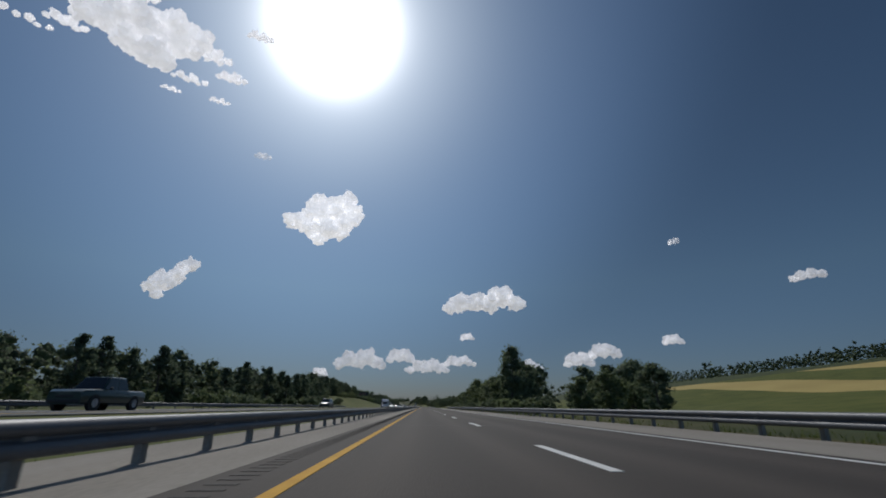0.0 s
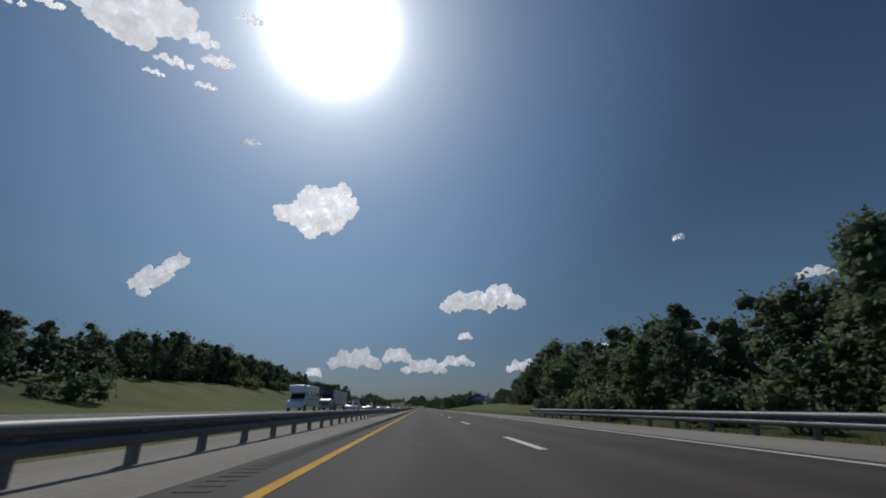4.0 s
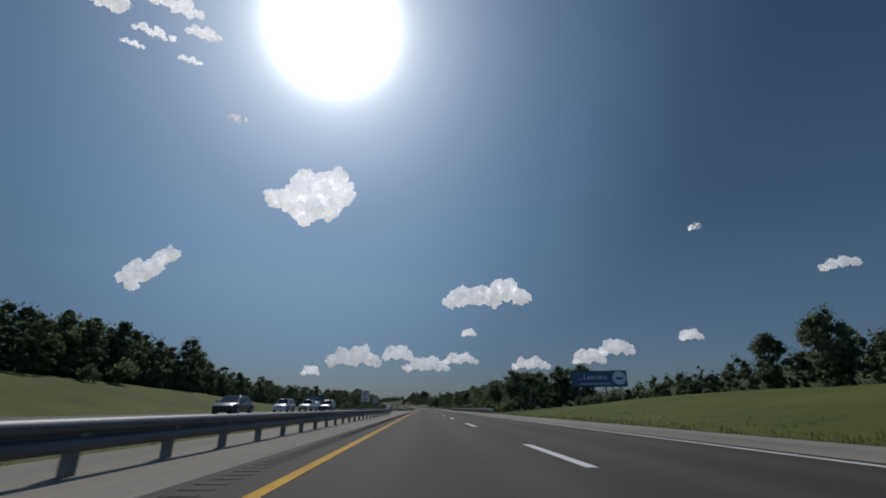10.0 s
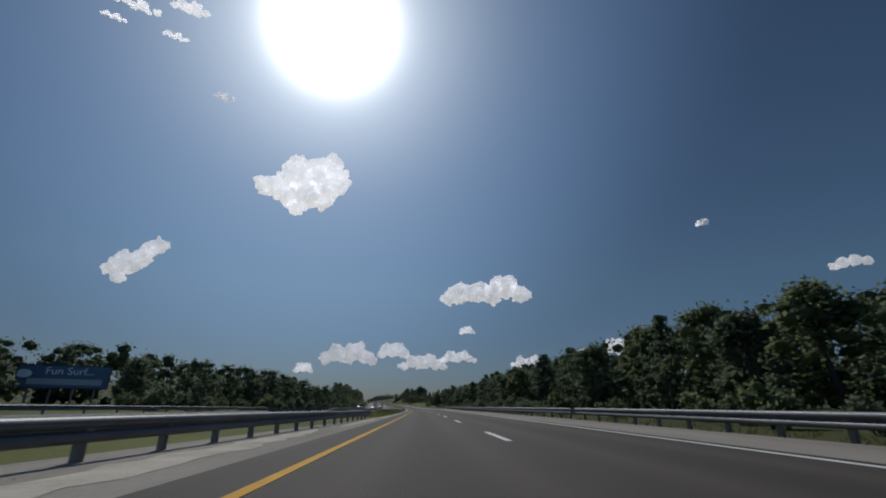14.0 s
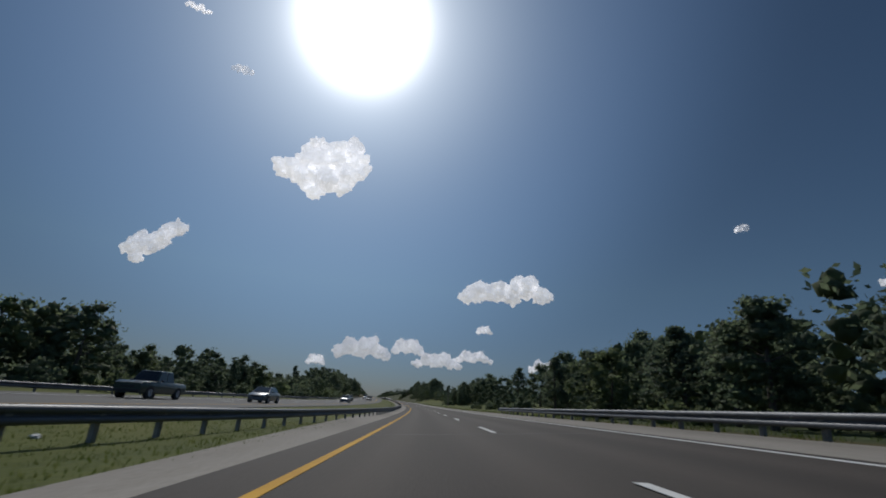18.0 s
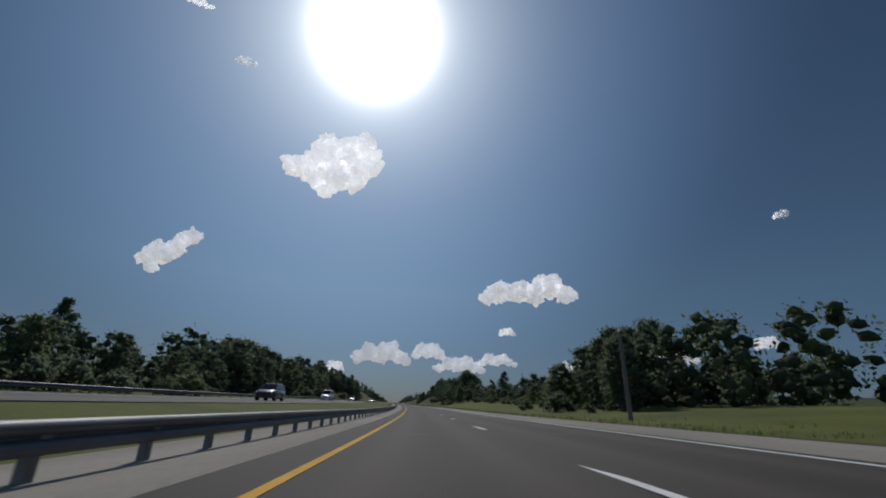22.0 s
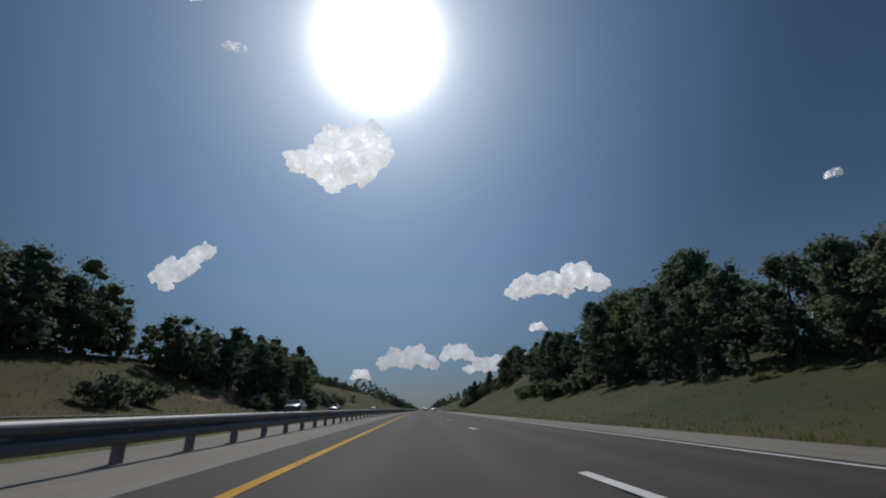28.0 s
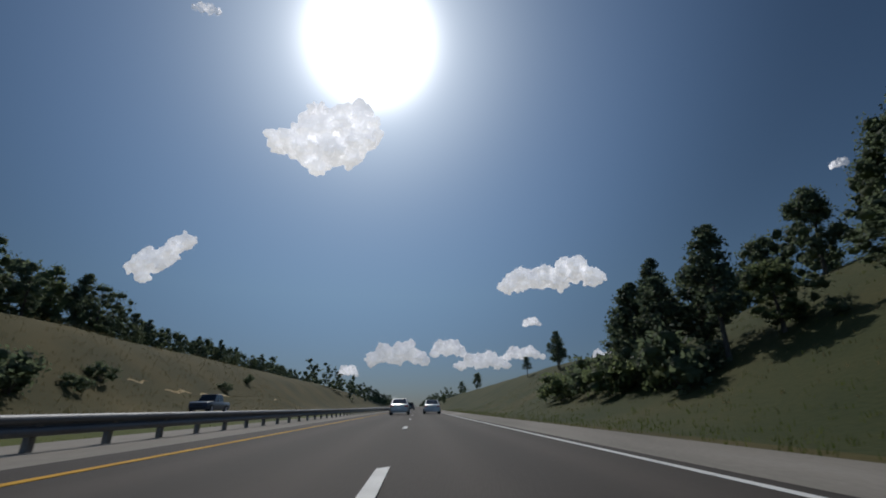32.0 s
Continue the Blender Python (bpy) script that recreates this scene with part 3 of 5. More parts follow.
def pine(seed, per=26, wide=2.3, low=.3):
    """Trunk and crown meshes of a ten metre pine with uneven whorls."""
    rng = np.random.default_rng(seed)
    bm = bmesh.new()
    tube(bm, (0, 0, -.4), (.1, .05, 5), .2, .13, 7)
    tube(bm, (.1, .05, 5), (.15, 0, 9.7), .13, .03, 7)
    centres, radii = [], []
    z = low * 10
    while z < 9.7:
        reach = wide * (1 - ((z - low * 10) / (10.4 - low * 10)) ** 1.3) * rng.uniform(.75, 1.15)
        for k in range(4):
            a = rng.uniform(0, 2 * math.pi)
            tip = Vector((.1 + reach * math.cos(a), reach * math.sin(a), z + .3 * reach + .2))
            tube(bm, (.1, .03, z), tip, .05, .015, 4)
            for f in (.55, 1.0):
                centres.append((.1 + reach * f * math.cos(a), reach * f * math.sin(a), z + .3 * reach * f + .15))
                radii.append(.45 + .12 * reach)
        z += rng.uniform(.6, .95)
    return smooth(finish(bm, "trunk")), crown_mesh("crown", rng, centres, radii, per, .19, 1, .5)


def bush_mesh(seed):
    rng = np.random.default_rng(seed)
    bm = bmesh.new()
    centres, radii = [], []
    for k in range(15):
        a, r = rng.uniform(0, 2 * math.pi), math.sqrt(rng.uniform(0, 1)) * 1.1
        z = rng.uniform(.35, 1.75) * (1 - .28 * r)
        centres.append((r * math.cos(a), r * math.sin(a), z))
        radii.append(rng.uniform(.38, .62))
        if k < 6:
            tube(bm, (0, 0, -.2), centres[-1], .035, .01, 4)
    return finish(bm, "stem"), crown_mesh("crown", rng, centres, radii, 40, .115)


BROAD = [broadleaf(11), broadleaf(12, wide=2.5, low=.14), broadleaf(13, wide=3.5, low=.1), broadleaf(14, wide=2.8, low=.12), broadleaf(15, wide=2.1, low=.06)]
BROAD_FAR = [broadleaf(16, 32, 60, .165, 3.0, .08), broadleaf(17, 32, 60, .165, 2.5, .1), broadleaf(18, 32, 60, .165, 3.4, .06), broadleaf(19, 32, 60, .165, 2.2, .05)]
PINES = [pine(21), pine(22, wide=1.9, low=.38), pine(23, wide=2.6, low=.18)]
BUSHES = [bush_mesh(31), bush_mesh(32), bush_mesh(33)]


def plant(s, u, tall, kind, rng, label="", slim=1.0):
    """One tree or bush of that height, with its trunk and crown."""
    protos, leafm, ref = {"broad": (BROAD, M_LEAF, 10), "pale": (BROAD, M_LEAF_PALE, 10), "pine": (PINES, M_PINE, 10), "bush": (BUSHES, M_LEAF, 2.1), "pale_bush": (BUSHES, M_LEAF_PALE, 2.1)}[kind]
    if protos is BROAD and u < 0:
        protos = BROAD_FAR
    trunk, crown = protos[rng.integers(len(protos))]
    f = tall / ref
    w = f * slim * rng.uniform(.9, 1.15)
    e = empty("bush" if "bush" in kind else ("pine_tree" if kind == "pine" else "tree"),
              at_road(s, u, land(s, u) - .05) @ Matrix.Rotation(rng.uniform(0, 6.28), 4, "Z") @ Matrix.Diagonal((w, w, f, 1)),
              label or {"broad": "dark green broadleaf tree at the wood's edge", "pale": "light green broadleaf tree at the wood's edge", "pine": "dark pine tree with ragged whorled branches",
                        "bush": "dark green roadside bush on the grass", "pale_bush": "light green roadside bush on the grass"}[kind],
              "bush" if "bush" in kind else "tree", "roadside bushes" if "bush" in kind else "roadside trees")
    put("stem" if "bush" in kind else "trunk", trunk, M_BARK, e)
    ob = put("crown", crown, leafm, e)
    ob.material_slots[0].link = "OBJECT"
    ob.material_slots[0].material = leafm
    return e


def tops(text):
    return [tuple(float(x) for x in pair.split(":")) for pair in text.split()]


LEFT_TOPS = tops("40:6.9 70:8.5 90:7.8 110:9.1 140:9.5 170:8.3 180:9.6 190:9.6 240:15 260:14 270:14.4 300:13.8 320:12.6 330:11.4 340:11.6 380:10.9 390:12.6 420:12.9 440:9.1 470:8.7 480:7.4 500:8.7 510:7.3 570:8.5 590:7.4 600:8.6 608:8.8 615:6.8 625:7 632:8.4 644:8 650:5.6 670:4.8"
                 " 682:7.8 720:5 730:4 770:7.4 780:7 790:6.2 800:7 815:11 840:11.4 860:9.6 870:9 880:10 930:10 950:11.8 962:13.3 972:14.5 980:14.5 988:13 997:13 1005:13.4 1020:13.9 1050:22.9 1060:19.7 1070:18.5 1090:18.2 1100:19.8 1120:20 1130:19 1140:16.2 1150:16.9 1210:16.1")
RIGHT_TOPS = tops("20:3.1 60:4.7 70:8.1 80:6.8 104:6.6 110:7.2 119:7.2 122:6.4 125:4.3 140:4.6 150:6.5 180:5.3 210:12.4 240:9.2 250:8.6 265:8.6 270:7.3 300:9.7 310:9.8 320:8.9 370:9.1 410:6.9 440:6.2 470:5.9 510:6.9 550:6.4 560:7.9 570:8 590:6.3 600:7 620:6.2 645:6.5 655:10 662:14.5 668:15 676:12.8"
                  " 685:11.8 694:12.2 703:13 712:12.6 720:5.5 750:6.1 770:9 780:8.9 790:6 800:5.1 815:5 830:4.3 845:4.6 860:5.2 880:5.6 890:7 910:8.2 930:8 960:9.9 970:12.8 984:13.6 1004:13 1020:12.6 1030:10.6 1040:12 1050:10 1062:9.6 1067:8.2 1073:8 1090:8.4 1130:10.8 1200:9.7")


def left_edge(s):
    return float(table(s, ((0, -36), (180, -38), (230, -46), (400, -46), (516, -47), (532, -34), (860, -33), (905, -33), (930, -36), (945, -44), (984, -44), (990, -36), (1004, -35), (1010, -30), (1044, -30), (1054, -48), (1400, -48))))


LEFT_SIGHT = ((0, -36), (180, -38), (230, -46), (400, -46), (516, -47), (532, -34), (860, -33), (905, -33), (930, -32), (1024, -31), (1036, -48), (1400, -48))
SIGHT = ((0, 15), (185, 15), (200, 24), (268, 25), (275, 42), (385, 40), (398, 16), (640, 15), (652, 20), (662, 36), (690, 38), (706, 34), (716, 30), (740, 20), (880, 20), (940, 18), (965, 19), (985, 24), (1030, 23), (1050, 20), (1062, 18),
         (1090, 17), (1115, 24), (1400, 26))
EDGE = ((0, 15), (185, 15), (200, 24), (268, 25), (275, 42), (385, 40), (398, 16), (640, 15), (652, 20), (662, 36), (690, 38), (706, 34), (716, 30), (740, 20), (790, 20), (800, 26), (885, 26), (905, 20), (940, 19), (965, 21), (975, 23.5), (986, 22.5), (992, 20), (1002, 19.5), (1008, 28), (1024, 28), (1032, 25), (1060, 23), (1072, 17), (1082, 16), (1090, 22), (1100, 27), (1112, 29), (1400, 30))


def right_edge(s):
    return float(table(s, EDGE))


def top_left(s, u):
    return float(table(s, LEFT_TOPS)) * (u / float(table(s, LEFT_SIGHT))) ** 0.75 - float(table(s, RISE))


def top_right(s, u):
    return float(table(s, RIGHT_TOPS)) * (u / float(table(s, SIGHT))) ** 0.6


rng = np.random.default_rng(5)
s = 8.0
while s < 1215:
    u = left_edge(s) - rng.uniform(-1.5, 3.5)
    tall = top_left(s, u) * rng.uniform(.9, 1.1) - land(s, u)
    if tall > 1.5 and not 514 < s < 578:
        pinish = rng.uniform() < (.7 if s < 330 else .45 if s > 1030 else .15)
        plant(s, u, tall, "pine" if pinish else ("pale" if rng.uniform() < .2 else "broad"), rng, slim=1.2 if 480 < s < 1030 and not pinish else 1.0)
    s += rng.uniform(5.0, 6.8)
s = 33.0
while s < 1106:
    open_field = 270 < s < 388
    u = right_edge(s) + rng.uniform(-1.2, 3)
    tall = top_right(s, u) * rng.uniform(.84, 1.05) - land(s, u)
    if tall > 1.2 and not 52 < s < 66 and not 265 < s < 306 and not 374 < s < 402 and not 706 < s < 765:
        pinish = rng.uniform() < (.5 if 460 < s < 640 else (.35 if s > 900 else .1))
        kind = "pine" if pinish and tall > 4 else ("pale" if rng.uniform() < .3 else "broad")
        plant(s, u, max(tall, 1.5), kind, rng, slim=1.25 if tall < 6 else 1.0)
    s += rng.uniform(9, 16) if open_field else rng.uniform(3.6, 5.2)
# trees that stand out
plant(64, 12.2, 9.0, "broad", rng, "tall dense broadleaf tree standing over the guard rail", .88)
plant(712.7, 27.1, 10.2, "pine", rng, "tall lone pine with an open ragged crown")
for s, u, tall, kind in ((132, 15, 8, "pale"), (145, 15.4, 7, "broad"), (136, 18.6, 6, "broad"), (160, 14, 5, "pale"), (338, 61, 11, "broad"), (782, 30.5, 10.5, "broad"), (789, 34.6, 12.5, "broad"), (796, 36, 12, "broad"), (778, 27, 8.5, "broad"), (712, 32.7, 11.2, "broad"), (706, 35, 11, "broad"), (784, 29, 10.4, "broad"), (790, 28.5, 10, "broad"), (795.5, 28, 8.6, "broad"), (801, 28, 6.6, "broad"), (834, 29.1, 6.9, "broad"), (831, 31, 6.2, "broad"), (837, 28, 6, "broad"),
                         (854.5, 26.5, 8.3, "pine"), (922, 22.4, 9, "broad"), (1036.3, 21.3, 7.6, "pale"), (1046, 29.7, 5.2, "broad"), (1052.7, 19.4, 5.6, "pine"), (1054, 24, 4.4, "pine"), (1095.4, 25.6, 4.6, "broad"), (1091, 25, 8, "pine"), (1054, 29, 8.4, "broad"), (1058, 27, 8.8, "broad"), (1062, 30, 9.4, "pale"), (1066, 27, 7.8, "broad"), (1070, 29, 7, "broad"), (1075, 27, 5.8, "broad"), (1081, 28, 5, "broad"), (1087, 29, 5, "broad"), (1100, 28, 4.6, "broad"), (1071, 17, 6.8, "pine"), (1074.6, 16.2, 5.8, "pine"), (1078, 16, 6.2, "pine"), (432, 35, 9.5, "broad"), (437, 31.5, 9.5, "broad"), (441, 28, 8.5, "pale"), (1119, 24, 5.2, "pine"), (1123, 25, 6, "pine"), (1140, 24, 4, "pine"),
                         (1246, 28, 7, "broad"), (1310, 28, 6.5, "broad"), (1280, 16, 4, "pale"), (783, -46, 10, "pine")):
    plant(s, u, tall, kind, rng)


# scrub and trees below the first field
for s, u, top in ((62, 25, 4.2), (66, 27, 5), (70, 26, 4.6), (74, 29, 5.2), (78, 31, 6), (82, 37, 8.6), (86, 39, 9.4), (90, 42, 8.6), (94, 44, 7.4), (87, 35, 6.4), (56, 22, 3.4), (68, 31, 4.4)):
    plant(s, u, top - land(s, u), "pale" if top < 5 else "broad", rng, slim=1.15)


# tall trees over the cut bank and at the field's corner
for s, u, top in ((966, 32, 18.6), (971, 34, 19.6), (976, 35.5, 19.6), (981, 36, 18.4), (988, 36, 18), (993, 35, 18.8), (998, 35, 18.8), (1003, 36.5, 18.2), (374, 42, 10.8), (378, 44, 10.2), (382, 41, 9.2)):
    plant(s, u, top - land(s, u), "broad", rng)


# rounded trees round the board beyond the opposite carriageway, one slender tree, then a low dome
for s, u, top, slim in ((504, -58, 10.2, 1.3), (511, -60, 10.4, 1.3), (527, -49, 9.0, 1.45), (533, -51, 9.4, 1.45), (520, -36.5, 6.6, 1.4), (524, -38.5, 7.0, 1.4), (519.5, -27.4, 6.1, .62),
                        (551, -31.5, 7.3, 1.3), (557, -31, 7.9, 1.35), (563, -32, 8.3, 1.35), (570, -31, 8.2, 1.3), (576, -32, 7.8, 1.3)):
    plant(s, u, top - land(s, u), "broad", rng, slim=slim)


# ---- bushes along the edges ----
def bushes(s0, s1, u0, u1, count, low, high, kinds=("bush", "pale_bush")):
    for _ in range(count):
        s, u = rng.uniform(s0, s1), rng.uniform(u0, u1)
        plant(s, u, rng.uniform(low, high), kinds[rng.integers(len(kinds))], rng)


bushes(40, 180, 10.5, 13.5, 46, 1.0, 2.4)
bushes(395, 640, 11, 14, 50, 1.0, 2.2)
bushes(10, 180, -34, -29, 24, 1.5, 3.5)
bushes(450, 468, -31, -27, 4, 1.5, 3)
bushes(508, 880, -31, -27, 52, 1.5, 4)
bushes(240, 420, -44, -40, 20, 2, 4)
for s, u, tall in ((1084, -30, 4.4), (1087, -31, 4.8), (1090, -30.2, 4), (1064, -31, 3.8), (1067, -32, 4.2), (1070.5, -30, 3.4), (1072, -31, 3), (1105, -33, 2.6), (1099, -31, 2.4), (962, -29, 3.6), (966, -30, 4),
                   (970, -29.5, 3.2), (1000, -28.5, 3), (1003, -28, 3.2), (1012, -29, 4.4), (1021, -28.5, 4.6), (1029, -28.5, 4.2), (1036, -28.5, 4.4), (1043, -28.5, 3.6), (1140, -33, 2), (1160, -36, 2.4)):
    plant(s, u, tall, "bush", rng)
bushes(905, 955, -31, -27, 4, 1.5, 3)
bushes(660, 704, 14, 20, 12, 1, 3)
bushes(766, 798, 15, 20, 10, 1, 2.6)
bushes(800, 885, 22, 26, 24, 1, 2.6)
bushes(890, 930, 15, 19, 6, 1, 2.2)
bushes(1070, 1094, 14.5, 17.5, 16, 1.4, 3.2)
bushes(1032, 1066, 21, 25, 16, 1.2, 2.8)
bushes(1006, 1028, 26, 31, 18, 1.6, 3.4)
bushes(972, 1003, 18, 22, 18, 1.4, 3.2)


for k in range(16):
    plant(409 + k * 1.3 + rng.uniform(-.8, .8), 33.5 + rng.uniform(-1, 1), rng.uniform(2.0, 3.0), "bush", rng, "dark green hedge bush below the billboard")


# ---- woods behind: many joined crowns ----
def woods(name, label, places, seed, per=12, clumps=15, size=.62):
    rng = np.random.default_rng(seed)
    centres, radii = [], []
    for s, u, tall in places:
        p = np.array(road_at(s, u, land(s, u)))
        k = clumps
        f = rng.uniform(0, 1, k)
        a = rng.uniform(0, 2 * math.pi, k)
        r = tall * .3 * np.sin(np.pi * np.minimum(1, .2 + .75 * f)) * np.sqrt(rng.uniform(.1, 1, k))
        c = p + np.stack((r * np.cos(a), r * np.sin(a), tall * (.04 + .9 * f)), 1)
        centres.append(c)
        radii.append(np.full(k, tall * .155))
    r = np.concatenate(radii)
    me = crown_mesh(name, rng, np.concatenate(centres), r, per, size * .5 * np.repeat(r, per) / 1.5, 1, .6)
    return tagged(put(name, me, M_WOODS), label, "woodland", kind="stuff")


def band(s0, s1, near, depth, gap, top, jitter, side, lead=3.5):
    """Places for trees in a band behind the wood's edge."""
    out = []
    for row in np.arange(0, depth, gap):
        for s in np.arange(s0, s1, gap):
            ss, u = s + rng.uniform(-gap, gap) * .5, near(s) + side * (lead + row + rng.uniform(0, gap) * .6)
            tall = top(ss, u) * rng.uniform(1 - jitter, 1.03) - land(ss, u)
            if tall > 2.5:
                out.append((ss, u, tall))
    return out


woods("woodland", "deep mixed woodland behind the opposite carriageway", band(-30, 1300, left_edge, 13, 4.6, top_left, .22, -1, 1.2) + band(225, 445, left_edge, 8, 3.8, top_left, .18, -1, .2), 41)
woods("woodland", "mixed woodland along the outer verge", band(96, 190, right_edge, 5, 4.0, top_right, .2, 1) + band(200, 268, right_edge, 14, 5.0, top_right, .2, 1) + band(434, 704, right_edge, 17, 5.5, top_right, .2, 1)
      + band(760, 1104, right_edge, 14, 5.5, top_right, .25, 1) + [(s + rng.uniform(-1, 1), rng.uniform(27, 36), float(table(s, ((1050, 8.6), (1064, 8.8), (1075, 5.6), (1105, 4.4)))) * rng.uniform(.75, 1)) for s in np.arange(1050, 1105, 1.6)], 42, per=14, size=.55)
woods("hedgerow", "ragged hedgerow along the edge of the field", [(s + rng.uniform(-2, 2), 42 + row * 3.5 + rng.uniform(-1.5, 1.5), rng.uniform(2.8, 5.6))
      for s in np.arange(345, 432, 3.2) for row in range(3)], 47, per=16, clumps=14, size=.7)
woods("hedgerow", "dark hedgerow behind the open verge", [(s + rng.uniform(-2, 2), 52 + rng.uniform(-4, 6), rng.uniform(5.4, 8.6)) for s in np.arange(708, 840, 2.6)], 48, per=16, clumps=14, size=.8)
low_left = [(s + rng.uniform(-1, 1), left_edge(s) + rng.uniform(-4.5, 1.5), rng.uniform(2.2, 5)) for s in np.arange(5, 1230, 1.9) if not 506 < s < 521]
woods("undergrowth", "dense dark undergrowth below the far wood's edge", low_left, 45, per=10, clumps=11, size=1.0)
low_right = [(s + rng.uniform(-1, 1), right_edge(s) + rng.uniform(-1.0, 2.5), rng.uniform(1.4, 3.4)) for s in np.arange(38, 1108, 1.9) if not (186 < s < 200 or 270 < s < 402 or 706 < s < 765)]
woods("undergrowth", "dense dark undergrowth below the near wood's edge", low_right, 46, per=13, clumps=12, size=.8)
far_places = []
for s in np.arange(1280, 3600, 9):
    grow = 1 + (s - 1280) / 4000
    for side in (-1, 1) if s > 1550 else (-1,):
        for k in range(2):
            u = side * rng.uniform(24, 60) + (-10 if side < 0 else 0)
            far_places.append((s + rng.uniform(-4, 4), u, rng.uniform(8, 14) * grow))
for k in range(700):
    side = -1 if rng.uniform() < .4 else 1
    s, u = rng.uniform(250, 3400), side * rng.uniform(110, 900)
    if not (u > 0 and u < 330 and s < 330):
        far_places.append((s, u, rng.uniform(10, 17)))
for k in range(200):
    far_places.append((rng.uniform(3300, 4300), rng.uniform(-900, 900), rng.uniform(14, 24)))
woods("far_woods", "distant woods on the rolling hills", far_places, 43, per=3, clumps=7, size=1.0)


ridge = [(s + rng.uniform(-6, 6), u + rng.uniform(-7, 7), rng.uniform(11, 17)) for s in np.arange(-150, 1000, 16) for u in np.arange(340, 640, 19)]
woods("ridge_woods", "dense dark woods along the distant ridge", ridge, 44, per=2, clumps=6, size=1.0)


# ---- clouds ----
def cloud_texture(name, size, depth):
    tx = bpy.data.textures.new(name, "CLOUDS")
    tx.noise_scale, tx.noise_depth, tx.noise_basis = size, depth, "BLENDER_ORIGINAL"
    return tx


def shreds(rng, centres, radii, per, size, way):
    """Small ragged flakes of vapour on the sunward side of the puffs, thinning outwards and lying broadside to the sun."""
    sunward = centres @ np.array(way) > np.median(centres @ np.array(way))
    c, r = np.repeat(centres[sunward], per, 0), np.repeat(radii[sunward], per, 0)
    k = len(c)
    d = rng.normal(size=(k, 3))
    d /= np.linalg.norm(d, axis=1)[:, None]
    p = c + d * (r * (1.0 + rng.exponential(.5, k)))[:, None]
    n = np.array(way) + rng.normal(size=(k, 3)) * .35
    a = np.cross(n, rng.normal(size=(k, 3)))
    a /= np.linalg.norm(a, axis=1)[:, None] + 1e-9
    b = np.cross(n, a)
    b /= np.linalg.norm(b, axis=1)[:, None] + 1e-9
    h = (size * rng.uniform(.4, 1.3, k))[:, None]
    v = np.stack((p - a * h, p + b * h * .7, p + a * h, p - b * h * .7), 1).reshape(-1, 3)
    return v, np.arange(4 * k).reshape(-1, 4)


def cloud(name, centre, wide, tall, seed, label, lobes=None, puffs=34, tilt=0.0, fine=60, mat=None):
    """A cumulus: puffs on puffs round lobes (x, z, r in shares of width and height), joined and roughened, with a ragged fringe."""
    rng = np.random.default_rng(seed)
    lobes = lobes or ((-.3, -.1, .22), (-.12, .05, .3), (.1, .12, .32), (.3, -.02, .24))
    unit = min(wide, tall * 1.5)
    core, centres, radii = [], [], []
    for lx, lz, lr in lobes:
        r0 = lr * unit * .9
        c = np.array((lx * wide, 0, lz * tall))
        core.append((*c, r0 * .74))
        for k in range(max(5, puffs * 3 // 2 // len(lobes))):
            d = rng.normal(size=3)
            d /= np.linalg.norm(d)
            d[2] *= .8 if d[2] > 0 else .5
            r = r0 * rng.uniform(.16, .4)
            core.append((*(c + d * r0 * rng.uniform(.5, .9)), r))
    small = []
    for px, py, pz, r in core:
        for k in range(10):
            d = rng.normal(size=3)
            d /= np.linalg.norm(d)
            rr = r * rng.uniform(.14, .38)
            small.append((*(np.array((px, py, pz)) + d * r * rng.uniform(.85, 1.12)), rr))
    vs, fs, base = [], [], 0
    for (bv, bf), group in ((BALLS[0], core), (BALLS[1], small)):
        g = np.array(group)
        v = (bv[None] * g[:, None, 3:] + g[:, None, :3]).reshape(-1, 3)
        vs.append(v)
        fs.append((bf[None] + np.arange(len(g))[:, None, None] * len(bv)).reshape(-1, 3) + base)
        base += len(v)
    ob = put(name, raw_mesh(name, np.concatenate(vs), np.concatenate(fs)), mat or M_CLOUD)
    rm = ob.modifiers.new("union", "REMESH")
    rm.mode, rm.voxel_size, rm.use_smooth_shade = "VOXEL", unit / fine, True
    dm = ob.modifiers.new("rough", "DISPLACE")
    dm.texture, dm.strength, dm.mid_level, dm.texture_coords = cloud_texture("puff", unit * .045, 5), unit * .06, .5, "LOCAL"
    way = Vector(centre)
    turn = Matrix.Rotation(-math.atan2(way.x, way.y), 4, "Z") @ Matrix.Rotation(radians(tilt), 4, "Y")
    ob.matrix_basis = Matrix.Translation(centre) @ turn
    g = np.array(small)
    v, f = shreds(rng, g[:, :3], g[:, 3], 5, way.length * .0009, turn.inverted() @ SUN_WAY)
    put("vapour_fringe", raw_mesh("vapour_fringe", v, f), M_FRINGE, ob, "ragged wisps of vapour")["kind"] = "stuff"
    return tagged(ob, label, "cloud", "fair-weather clouds")


def sky_place(x, y, dist):
    """The place at that distance towards a bearing of x degrees right and y degrees up."""
    a, e = radians(x), radians(y)
    return (dist * math.cos(e) * math.sin(a), dist * math.cos(e) * math.cos(a), dist * math.sin(e))


